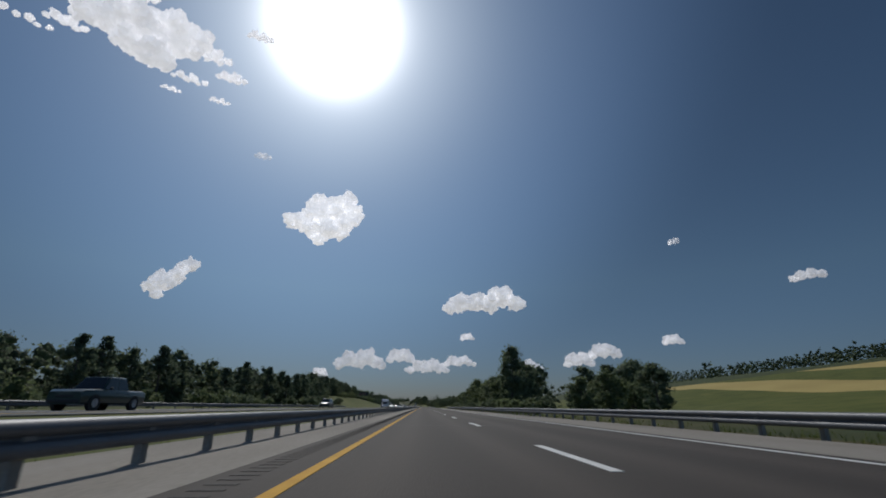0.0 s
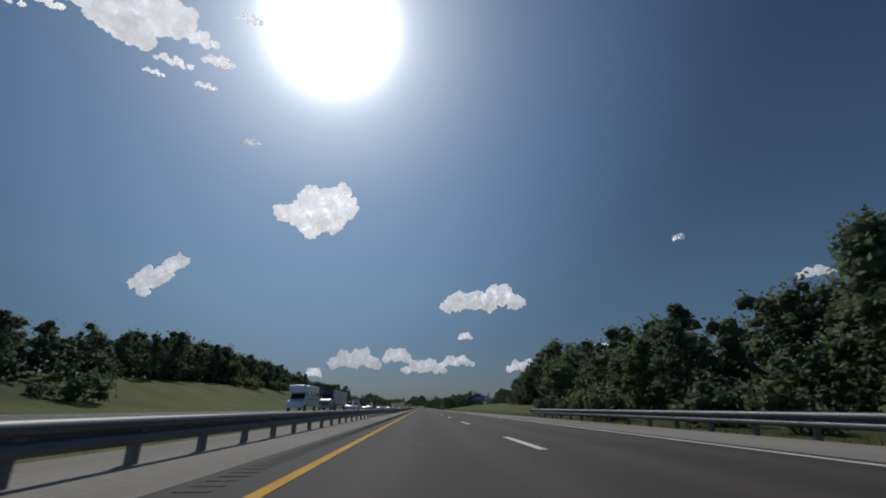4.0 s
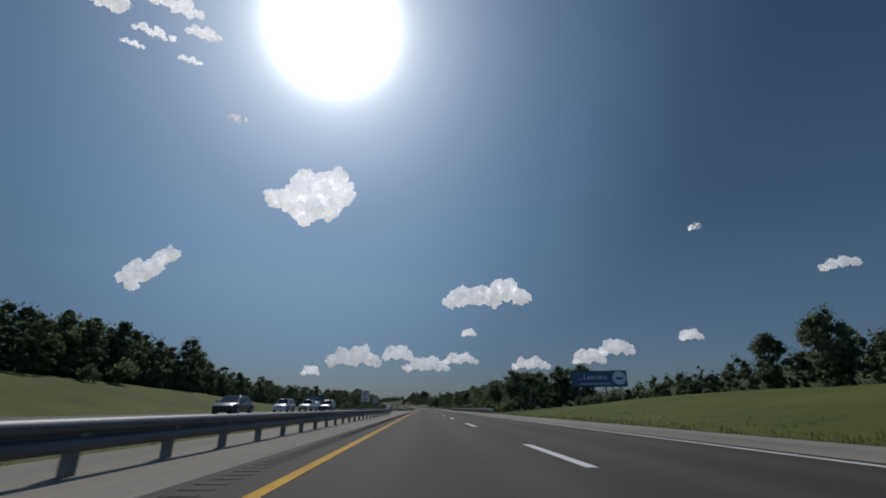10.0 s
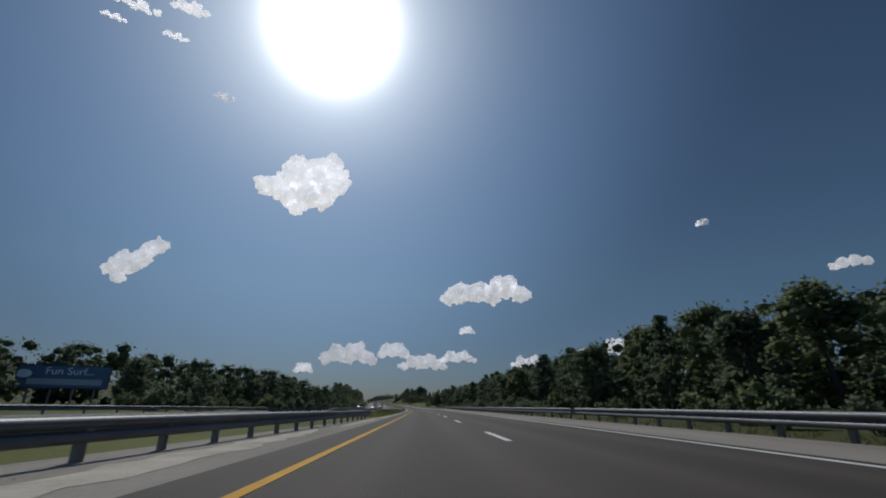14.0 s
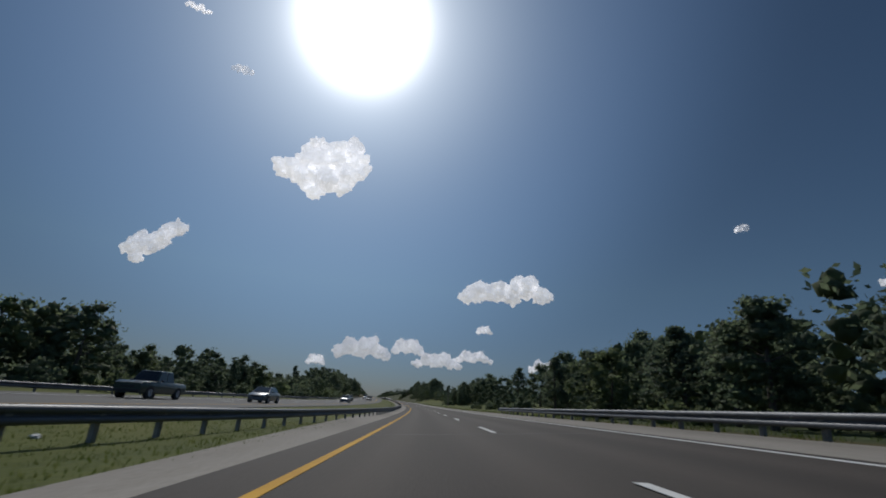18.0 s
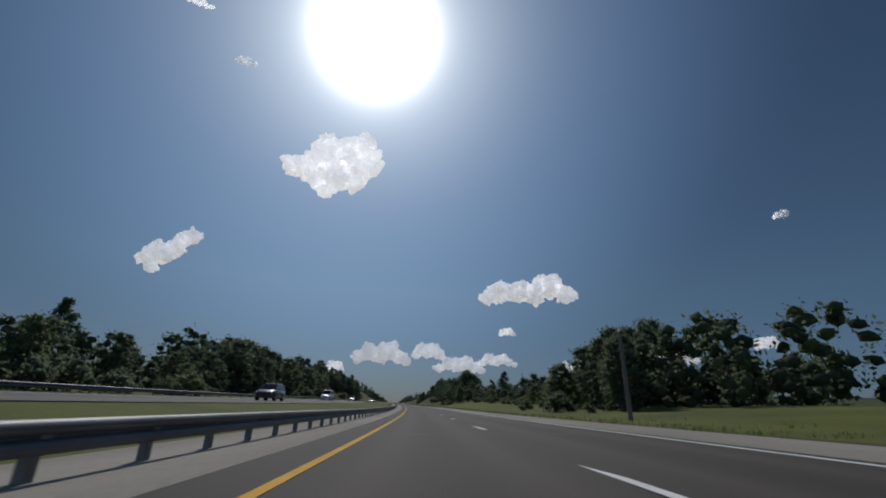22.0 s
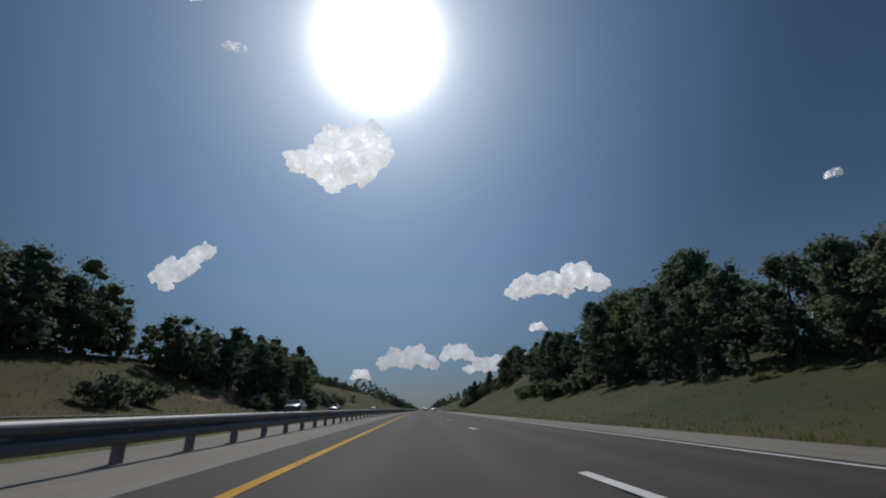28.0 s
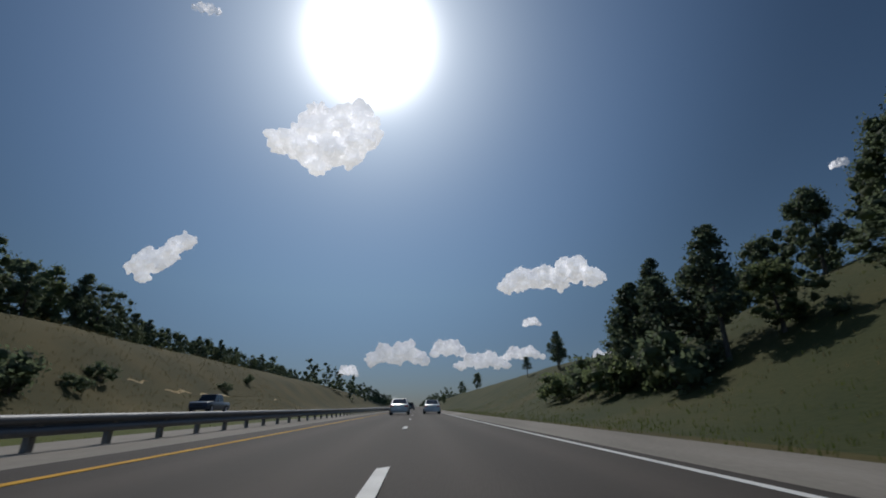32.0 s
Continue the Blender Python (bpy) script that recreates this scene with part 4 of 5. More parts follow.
MID = Vector((0, 525, 0))
cloud("cloud", (-640, 2725, 1162), 520, 440, 51, "bright ragged cumulus cloud below the sun", ((-.38, -.1, .13), (-.27, -.1, .16), (-.14, .0, .19), (-.08, .22, .16), (-.02, .02, .24), (.12, .14, .24), (.28, .3, .16), (.36, .06, .16), (.22, -.05, .22), (.05, -.16, .22), (-.14, -.2, .16), (-.06, -.36, .11), (.2, -.2, .14)), 80, 0.0, 84)
cloud("cloud", (660, 4780, 1078), 900, 390, 52, "white flat-bottomed cumulus cloud", ((-.4, -.16, .16), (-.28, -.02, .24), (-.1, -.02, .24), (.08, -.06, .24), (.2, .12, .26), (.26, .26, .15), (.38, -.08, .2)), 90, 0.0, 72, M_CLOUD_SIDE)
cloud("cloud", (-2265, 4053, 1112), 480, 470, 53, "small white cumulus cloud", ((-.24, -.2, .22), (-.08, -.1, .25), (-.2, -.36, .14), (.06, .02, .2), (.14, .16, .17), (.26, .28, .19), (-.2, .02, .12)), 64, 0.0, 60, M_CLOUD_SIDE)
cloud("cloud", (-1225, 1609, 1550), 480, 350, 54, "large grey-white cloud high beside the sun", ((-.42, -.05, .16), (-.22, .0, .24), (.0, .05, .3), (.22, .1, .28), (.36, .2, .18), (.08, -.24, .2), (-.1, -.2, .18)), 90, 0.0, 84, M_CLOUD_TORN)
for x, y, w, h, sd in ((-43, 42, 330, 120, 78), (-39, 40.5, 220, 130, 79), (-29.5, 37.5, 240, 140, 55), (-26.6, 36, 170, 110, 75), (-27.5, 33.3, 120, 60, 76), (-24, 41, 150, 90, 77), (-47.3, 34, 270, 80, 80), (-43.9, 35.2, 190, 110, 81), (-31.3, 34.6, 200, 90, 82), (-33, 33, 110, 50, 83)):
    cloud("cloud", sky_place(x - .5, y, 3000), w, h, sd, "ragged shred of white cloud", ((-.38, -.1, .12), (-.22, .1, .2), (-.05, -.06, .16), (.1, .12, .22), (.22, -.12, .12), (.38, .05, .14)), 40, mat=M_CLOUD_TORN)
cloud("cloud", (-841, 2098, 1228), 110, 45, 56, "small thin wisp of cloud", None, 14, mat=M_WISP)
cloud("cloud", sky_place(42.6, 12.4, 4850), 320, 130, 57, "small white cloud in the open sky", None, 20, mat=M_CLOUD_LOW)
cloud("cloud", (2047, 3385, 1282), 100, 80, 58, "faint wisp of cloud", None, 12, mat=M_WISP)
for bx, by, w, h, sd in ((-8.4, 6.0, 500, 230, 61), (-2.9, 6.6, 260, 190, 62), (.8, 5.2, 430, 170, 63), (5.3, 5.9, 330, 130, 64), (14.1, 5.2, 360, 140, 65), (21.3, 5.9, 260, 190, 66),
                         (24.6, 6.8, 280, 170, 67), (32.8, 7.8, 170, 110, 68), (-13.6, 4.3, 150, 130, 69), (6.4, 9.2, 130, 90, 70)):
    cloud("cloud", MID + Vector(sky_place(bx, by, 4380)), w * 1.15, h * 1.2, sd, "low white cumulus near the horizon", ((-.36, -.16, .18), (-.2, .06, .28), (-.02, .0, .28), (.12, .1, .27), (.26, -.06, .22), (.4, -.18, .14)), 60, 0.0, 48, M_CLOUD_LOW)


# ---- sign paints ----
def flat_material(name, colour, rough=.5):
    return material(name, (tuple(c * .82 for c in colour), colour), rough, 1.2, 20, .02)


M_SIGN_BLUE = flat_material("billboard_blue", (.06, .11, .2))
M_SIGN_DARK = flat_material("billboard_dark", (.03, .03, .032))
M_SIGN_WHITE = flat_material("sign_white", (.68, .68, .66))
M_SIGN_GREY = flat_material("sign_grey", (.35, .37, .4))
M_SIGN_RED = flat_material("sign_red", (.32, .035, .03))
M_SIGN_BROWN = flat_material("roof_brown", (.22, .1, .07))
M_SIGN_YELLOW = flat_material("marker_yellow", (.55, .38, .04))
M_LETTER = flat_material("letter_white", (.75, .75, .75))
M_LETTER_BLACK = flat_material("letter_black", (.02, .02, .02))


# ---- vehicles ----
CARS = {  # length, half width, bottom, belt, roof, body stations (y share, top share of belt, width share), cabin (rear foot, rear roof, front roof, front foot), wheel radius, axle shares
    "sedan": (4.75, .9, .2, .95, 1.45, ((-.5, .9, .86), (-.46, 1.0, .95), (-.28, 1.03, 1), (.1, 1.0, 1), (.3, .95, 1), (.44, .82, .93), (.5, .62, .8)), (-.36, -.19, .1, .27), .32, (-.29, .31)),
    "suv": (4.65, .93, .24, 1.05, 1.7, ((-.5, .88, .88), (-.46, 1.0, .96), (-.2, 1.02, 1), (.1, 1.0, 1), (.28, .99, 1), (.44, .9, .93), (.5, .66, .82)), (-.48, -.41, .08, .25), .36, (-.29, .31)),
    "pickup": (5.6, .98, .32, 1.1, 1.82, ((-.5, .98, .95), (-.47, 1.0, .98), (-.1, 1.0, 1), (.1, 1.02, 1), (.28, 1.02, 1), (.46, .97, .96), (.5, .8, .88)), (-.2, -.175, .09, .21), .39, (-.3, .33)),
    "van": (5.7, 1.0, .3, 1.15, 2.1, ((-.5, .95, .93), (-.47, 1.0, .98), (-.1, 1.0, 1), (.2, 1.0, 1), (.33, .98, 1), (.46, .88, .95), (.5, .7, .85)), (-.49, -.475, .13, .3), .36, (-.31, .32)),
}


def loft(bm, stations):
    rings = [[bm.verts.new(p) for p in ring] for ring in stations]
    for a, b in zip(rings, rings[1:]):
        for k in range(len(a)):
            bm.faces.new((a[k], a[(k + 1) % len(a)], b[(k + 1) % len(a)], b[k]))
    bm.faces.new(rings[0])
    bm.faces.new(list(reversed(rings[-1])))


def panel(bm, corners, inset, out, thick=.012):
    """A thin pane over the quad of four corners, drawn in by inset and set out along its normal."""
    a, b, c, d = (Vector(p) for p in corners)
    n = (b - a).cross(d - a).normalized()
    mid = (a + b + c + d) / 4
    if n.dot(Vector(out)) < 0:
        n = -n
    ring = [p.lerp(mid, inset) + n * .006 for p in (a, b, c, d)]
    lo, hi = [bm.verts.new(p) for p in ring], [bm.verts.new(p + n * thick) for p in ring]
    bm.faces.new(hi)
    bm.faces.new(list(reversed(lo)))
    for k in range(4):
        bm.faces.new((lo[k], lo[(k + 1) % 4], hi[(k + 1) % 4], hi[k]))


def wheel(parent, x, y, r, wide=.22):
    """Tyre with a rim on its outer face, under the vehicle."""
    side = 1 if x > 0 else -1
    bm = bmesh.new()
    n = 20
    rings = []
    for du, rr in ((-wide / 2, r * .72), (-wide / 2, r * .93), (-wide * .36, r), (wide * .36, r), (wide / 2, r * .93), (wide / 2, r * .66)):
        rings.append([Vector((x + side * du, y + rr * math.cos(2 * math.pi * k / n), r + rr * math.sin(2 * math.pi * k / n))) for k in range(n)])
    loft(bm, rings)
    tyre = put("wheel", smooth(finish(bm, "wheel"), 40), M_RUBBER, parent)
    bm = bmesh.new()
    tube(bm, (x + side * (wide / 2 - .03), y, r), (x + side * (wide / 2 + .006), y, r), r * .64, r * .6, 18)
    for k in range(5):
        a = 2 * math.pi * k / 5
        tube(bm, (x + side * (wide / 2 + .01), y, r), (x + side * (wide / 2 + .01), y + r * .56 * math.cos(a), r + r * .56 * math.sin(a)), .04, .03, 5)
    put("rim", finish(bm, "rim"), M_RIM, tyre)


def car(kind, colour, s, u, facing, label, rack=False):
    length, hw, z0, belt, roof, stations, cabin, wr, axles = CARS[kind]
    e = empty({"sedan": "car", "suv": "sport_utility_car", "pickup": "pickup_truck", "van": "van"}[kind], at_road(s, u, .004, 0 if facing > 0 else 180), label,
              {"sedan": "car", "suv": "car", "pickup": "pickup truck", "van": "van"}[kind], "vehicles on the road")
    body_m = PAINTS[colour]
    bm = bmesh.new()
    rings = []
    for f, top, w in stations:
        zt = z0 + (belt - z0) * top
        x = hw * w
        half = [(x * .84, z0), (x * .97, z0 + .08), (x, z0 + (zt - z0) * .45), (x * .985, zt - .16), (x * .93, zt - .04), (x * .8, zt)]
        ring = [(a, f * length, b) for a, b in half] + [(-a, f * length, b) for a, b in reversed(half)]
        rings.append(ring)
    loft(bm, rings)
    put("body", smooth(finish(bm, "body"), 40), body_m, e)
    # cabin
    yr0, yr1, yf1, yf0 = (k * length for k in cabin)
    wb, wt, zb = hw * .9, hw * .72 if kind != "van" else hw * .82, belt - .03
    B = {"rl": (-wb, yr0, zb), "rr": (wb, yr0, zb), "fl": (-wb, yf0, zb), "fr": (wb, yf0, zb)}
    T = {"rl": (-wt, yr1, roof), "rr": (wt, yr1, roof), "fl": (-wt, yf1, roof), "fr": (wt, yf1, roof)}
    bm = bmesh.new()
    lo = [bm.verts.new(B[k]) for k in ("rl", "rr", "fr", "fl")]
    hi = [bm.verts.new(T[k]) for k in ("rl", "rr", "fr", "fl")]
    bm.faces.new(lo)
    bm.faces.new(list(reversed(hi)))
    for k in range(4):
        bm.faces.new((lo[k], lo[(k + 1) % 4], hi[(k + 1) % 4], hi[k]))
    bmesh.ops.bevel(bm, geom=[x for x in bm.edges if any(v in hi for v in x.verts)], offset=.07, segments=3, affect="EDGES", profile=.6)
    put("cabin", smooth(finish(bm, "cabin"), 50), body_m, e)
    bm = bmesh.new()
    panel(bm, (B["fl"], B["fr"], T["fr"], T["fl"]), .1, (0, 1, .3))
    part("windscreen", bm, M_GLASS, e, "dark tinted windscreen")
    bm = bmesh.new()
    panel(bm, (B["rr"], B["rl"], T["rl"], T["rr"]), .14, (0, -1, .3))
    part("rear_window", bm, M_GLASS, e, "dark rear window")
    for sgn, r, f in ((-1, "rl", "fl"), (1, "rr", "fr")):
        b0, b1, t0, t1 = Vector(B[r]), Vector(B[f]), Vector(T[r]), Vector(T[f])
        cuts = {"sedan": (0, .5, 1), "pickup": (0, .5, 1), "suv": (0, .3, .62, 1), "van": (0, .3, .56, .78, 1)}[kind]
        if kind == "van":
            b0, b1 = b0.lerp(t0, .22), b1.lerp(t1, .22)
        for c0, c1 in zip(cuts, cuts[1:]):
            bm = bmesh.new()
            panel(bm, (b0.lerp(b1, c0), b0.lerp(b1, c1), t0.lerp(t1, c1), t0.lerp(t1, c0)), .15, (sgn, 0, .2))
            part("side_window", bm, M_GLASS, e)
        bm = bmesh.new()
        box(bm, (sgn * (hw + .08), yf0 - .35, belt + .06), (.16, .1, .14), .03)
        part("mirror", bm, M_TRIM, e)
        bm = bmesh.new()
        box(bm, (sgn * hw * .66, length * .472, z0 + (belt - z0) * .6), (.36, .22, .14), .04)
        part("headlight", bm, M_LAMP, e, "clear headlight")
        bm = bmesh.new()
        box(bm, (sgn * hw * .72, -length * .487, z0 + (belt - z0) * .74), (.34, .13, .15), .03)
        part("tail_light", bm, M_TAIL, e, "red tail light")
        for sh in (-.02, -.3):
            bm = bmesh.new()
            box(bm, (sgn * (hw + .005), sh * length * .6 + .1, belt - .2), (.02, .17, .03), .008)
            part("door_handle", bm, M_TRIM, e)
        for ax in axles:
            bm = bmesh.new()
            tube(bm, (sgn * (hw - .2), ax * length, wr), (sgn * (hw + .008), ax * length, wr), wr * 1.16, wr * 1.16, 20)
            part("wheel_arch", bm, M_TRIM, e)
            wheel(e, sgn * (hw - .09), ax * length, wr)
    bm = bmesh.new()
    box(bm, (0, length * .497, z0 + .16), (hw * 1.62, .14, .2), .05)
    part("front_bumper", bm, M_TRIM if kind == "pickup" else body_m, e)
    bm = bmesh.new()
    box(bm, (0, -length * .5, z0 + .17), (hw * 1.66, .14, .22), .05)
    part("rear_bumper", bm, M_RIM if kind == "pickup" else body_m, e)
    bm = bmesh.new()
    box(bm, (0, length * .488, z0 + (belt - z0) * .52), (hw * .9, .16, .14), .03)
    part("grille", bm, M_TRIM, e)
    bm = bmesh.new()
    box(bm, (0, -length * .5 - .03, z0 + (belt - z0) * .5), (.32, .03, .15), .01)
    part("plate_bar", bm, M_PLATE, e)
    if kind == "pickup":
        bm = bmesh.new()
        box(bm, (0, (-.485 - .215) / 2 * length, belt + .004), (hw * 1.5, length * .26, .03), .01)
        part("load_bed", bm, M_TRIM, e)
    if rack:
        for y in (-1.9, -.3, 1.0):
            bm = bmesh.new()
            tube(bm, (-wt * .9, y * .9, roof + .16), (wt * .9, y * .9, roof + .16), .025, .025, 6)
            for sx in (-1, 1):
                tube(bm, (sx * wt * .88, y * .9, roof - .02), (sx * wt * .88, y * .9, roof + .16), .02, .02, 6)
            part("rack_bar", bm, M_RIM, e)
        bm = bmesh.new()
        box(bm, (0, .5, roof + .42), (1.5, .06, .42), .01)
        board = part("rack_board", bm, M_SIGN_WHITE, e, "white board on the roof rack")
        bm = bmesh.new()
        box(bm, (0, .54, roof + .36), (1.2, .02, .18))
        put("text_bar", finish(bm, "text_bar"), M_LETTER_BLACK, board)
        for sx in (-.45, -.2):
            bm = bmesh.new()
            tube(bm, (sx, -2.4, roof + .22), (sx, 1.4, roof + .22), .03, .03, 6)
            part("ladder_rail", bm, M_RIM, e)
    if kind == "suv":
        for sgn in (-1, 1):
            bm = bmesh.new()
            tube(bm, (sgn * wt * .86, yr1 + .2, roof + .03), (sgn * wt * .86, yf1 - .2, roof + .03), .025, .025, 6)
            part("roof_rail", bm, M_RIM, e)
    return e


def lorry(s, u):
    """Articulated lorry: tractor and long box trailer."""
    e = empty("lorry", at_road(s, u, .004, 180), "articulated lorry with a long white box trailer", "lorry", "vehicles on the road")
    white = PAINTS["white"]
    bm = bmesh.new()
    box(bm, (0, -2.2, 2.55), (2.55, 14.6, 2.75), .04)
    put("trailer_box", finish(bm, "trailer_box"), white, e)
    for sgn in (-1, 1):
        for zz in (1.24, 3.88):
            bm = bmesh.new()
            box(bm, (sgn * 1.285, -2.2, zz), (.03, 14.6, .1), .008)
            part("trailer_rail", bm, M_RIM, e)
    bm = bmesh.new()
    box(bm, (0, -2.2, 1.08), (1.0, 14.4, .2))
    part("trailer_frame", bm, M_TRIM, e)
    for sgn in (-1, 1):
        bm = bmesh.new()
        box(bm, (sgn * 1.18, -1.6, .75), (.05, 5.0, .6), .02)
        part("side_skirt", bm, M_RIM, e)
    bm = bmesh.new()
    rings = [[(x * .98, y, z) for x, z in ((1.15, .5), (1.22, 1.2), (1.22, zt - .3), (1.05, zt), (-1.05, zt), (-1.22, zt - .3), (-1.22, 1.2), (-1.15, .5))]
             for y, zt in ((5.4, 3.9), (7.3, 3.85), (7.9, 3.1), (8.3, 2.3), (9.6, 1.95), (10.0, 1.5))]
    loft(bm, rings)
    put("cab", smooth(finish(bm, "cab"), 35), PAINTS["grey"], e, "dark grey cab")
    bm = bmesh.new()
    panel(bm, ((-1.05, 8.3, 2.32), (1.05, 8.3, 2.32), (1.02, 7.9, 3.08), (-1.02, 7.9, 3.08)), .08, (0, 1, .4))
    part("windscreen", bm, M_GLASS, e)
    for sgn in (-1, 1):
        bm = bmesh.new()
        panel(bm, ((sgn * 1.2, 6.9, 2.0), (sgn * 1.2, 8.0, 2.0), (sgn * 1.2, 7.85, 2.8), (sgn * 1.2, 6.9, 2.8)), .08, (sgn, 0, 0), .03)
        part("side_window", bm, M_GLASS, e)
        bm = bmesh.new()
        tube(bm, (sgn * 1.0, 5.6, 1.0), (sgn * 1.0, 5.6, 4.0), .07, .07, 8)
        part("exhaust_stack", bm, M_RIM, e)
        bm = bmesh.new()
        box(bm, (sgn * .85, 10.0, 1.1), (.4, .16, .25), .04)
        part("headlight", bm, M_LAMP, e)
        for y in (9.0, 5.6, 4.5, -7.0, -8.2):
            wheel(e, sgn * 1.08, y, .5, .3)
    bm = bmesh.new()
    box(bm, (0, 10.02, .7), (2.4, .2, .4), .06)
    part("front_bumper", bm, M_RIM, e)
    bm = bmesh.new()
    box(bm, (0, -9.4, .6), (2.3, .1, .12), .02)
    part("rear_guard", bm, M_TRIM, e)
    return e


def motorhome(s, u):
    """Boxy motorhome with a cab-over bunk."""
    e = empty("motorhome", at_road(s, u, .004, 180), "white boxy motorhome with a cab-over bunk", "motorhome", "vehicles on the road")
    white = PAINTS["white"]
    bm = bmesh.new()
    box(bm, (0, -.6, 1.85), (2.3, 5.6, 2.5), .08)
    put("body", finish(bm, "body"), white, e)
    bm = bmesh.new()
    box(bm, (0, 2.75, 2.6), (2.2, 1.5, .95), .12)
    part("cab_over_bunk", bm, white, e)
    bm = bmesh.new()
    loft(bm, [[(x, y, z) for x, z in ((.95, .4), (1.0, .9), (.95, zt), (-.95, zt), (-1.0, .9), (-.95, .4))] for y, zt in ((2.2, 2.1), (2.8, 2.05), (3.4, 1.35), (4.2, 1.15), (4.35, .9))])
    put("cab", smooth(finish(bm, "cab"), 35), white, e)
    bm = bmesh.new()
    panel(bm, ((-.9, 3.4, 1.38), (.9, 3.4, 1.38), (.88, 2.85, 2.02), (-.88, 2.85, 2.02)), .08, (0, 1, .4))
    part("windscreen", bm, M_GLASS, e)
    for sgn in (-1, 1):
        for y in (-2.4, -.6, 1.0):
            bm = bmesh.new()
            box(bm, (sgn * 1.152, y, 2.1), (.02, .8, .5), .006)
            part("side_window", bm, M_GLASS, e)
        bm = bmesh.new()
        box(bm, (sgn * 1.155, -.6, 1.45), (.012, 5.4, .12))
        part("stripe", bm, PAINTS["blue"], e)
        bm = bmesh.new()
        box(bm, (sgn * .75, 4.3, .95), (.3, .14, .2), .03)
        part("headlight", bm, M_LAMP, e)
        for y in (3.3, -1.9):
            wheel(e, sgn * .98, y, .38)
    return e


TRAFFIC = (
    (28.4, -18.6, "pickup", "dark_green"), (94.1, -18.6, "suv", "black"), (193.7, -15, "rv", "white"), (236.5, -18.8, "truck", "white"), (234.7, -15, "suv", "white"),
    (270.4, -18.6, "van", "white"), (275.1, -15, "suv", "silver"), (294.9, -18.6, "suv", "silver"), (309, -15, "sedan", "silver"), (321.2, -15, "sedan", "red"),
    (367.9, -15, "sedan", "black"), (394.5, -18.6, "suv", "white"), (405.4, -15, "suv", "dark_blue"), (408, -18.6, "pickup", "white"), (623, -18.6, "pickup", "dark_green"),
    (636, -15, "sedan", "grey"), (691.4, -15, "sedan", "dark_blue"), (730.4, -18.6, "suv", "grey"),
    (771.9, -15, "suv", "black"), (828.4, -18.6, "van", "white"), (886, -18.6, "sedan", "white"), (976, -15, "sedan", "grey"),
    (1020.9, -18.6, "sedan", "dark_blue"), (1100.5, -18.6, "pickup", "dark_blue"),
)
for s, u, kind, colour in TRAFFIC:
    if kind == "truck":
        lorry(s, u)
    elif kind == "rv":
        motorhome(s, u)
    else:
        car(kind, colour, s, u, -1, {"sedan": "%s saloon car on the opposite carriageway", "suv": "%s sport utility car on the opposite carriageway", "pickup": "%s pickup truck on the opposite carriageway",
                                     "van": "%s passenger van on the opposite carriageway"}[kind] % colour.replace("_", " "), kind == "van" and s < 300)


def tank_trailer(s, u):
    """A low flat trailer with a short white tank."""
    e = empty("trailer", at_road(s, u, .004, 180), "low dark trailer carrying a short white tank", "trailer", "vehicles on the road")
    bm = bmesh.new()
    box(bm, (0, 0, .55), (1.7, 3.4, .1), .02)
    part("deck", bm, M_TRIM, e)
    bm = bmesh.new()
    for sx in (-1, 1):
        tube(bm, (sx * .6, 1.6, .5), (0, 3.1, .5), .05, .05, 6)
    part("drawbar", bm, M_TRIM, e)
    bm = bmesh.new()
    bmesh.ops.create_uvsphere(bm, u_segments=20, v_segments=12, radius=1.0, matrix=pose(0, .5, 1.1) @ Matrix.Diagonal((.62, 1.15, .5, 1)))
    put("tank", smooth(finish(bm, "tank")), M_SIGN_WHITE, e)
    for y in (0, 1.0):
        bm = bmesh.new()
        box(bm, (0, y, .72), (1.0, .1, .3), .02)
        part("cradle", bm, M_TRIM, e)
    bm = bmesh.new()
    tube(bm, (0, .5, 1.56), (0, .5, 1.68), .16, .14, 12)
    part("filler_cap", bm, M_TRIM, e)
    for sx in (-1, 1):
        bm = bmesh.new()
        box(bm, (sx * .92, -.2, .72), (.26, .9, .05), .02)
        part("mudguard", bm, M_TRIM, e)
        wheel(e, sx * .9, -.2, .33, .2)
    return e


tank_trailer(414.2, -18.6)
car("sedan", "silver", 1097, .9, 1, "silver saloon car seen from behind in the inner lane")
car("sedan", "white", 1104, 4.2, 1, "white saloon car seen from behind in the outer lane")
car("suv", "black", 1165, 1.1, 1, "black sport utility car far ahead in the inner lane")


# ---- billboards, signs and poles ----
def words(text, size, mat, parent, at, name="lettering"):
    """Raised lettering on the plane that faces -y."""
    cu = bpy.data.curves.new(name, "FONT")
    cu.body, cu.size, cu.extrude, cu.align_x, cu.align_y = text, size, .012, "CENTER", "CENTER"
    tmp = new("lettering_source", cu)
    bpy.context.view_layer.update()
    me = bpy.data.meshes.new_from_object(tmp.evaluated_get(bpy.context.evaluated_depsgraph_get()))
    bpy.data.objects.remove(tmp)
    me.materials.clear()
    return put(name, me, mat, parent, m=pose(*at, 90, 0, 0))


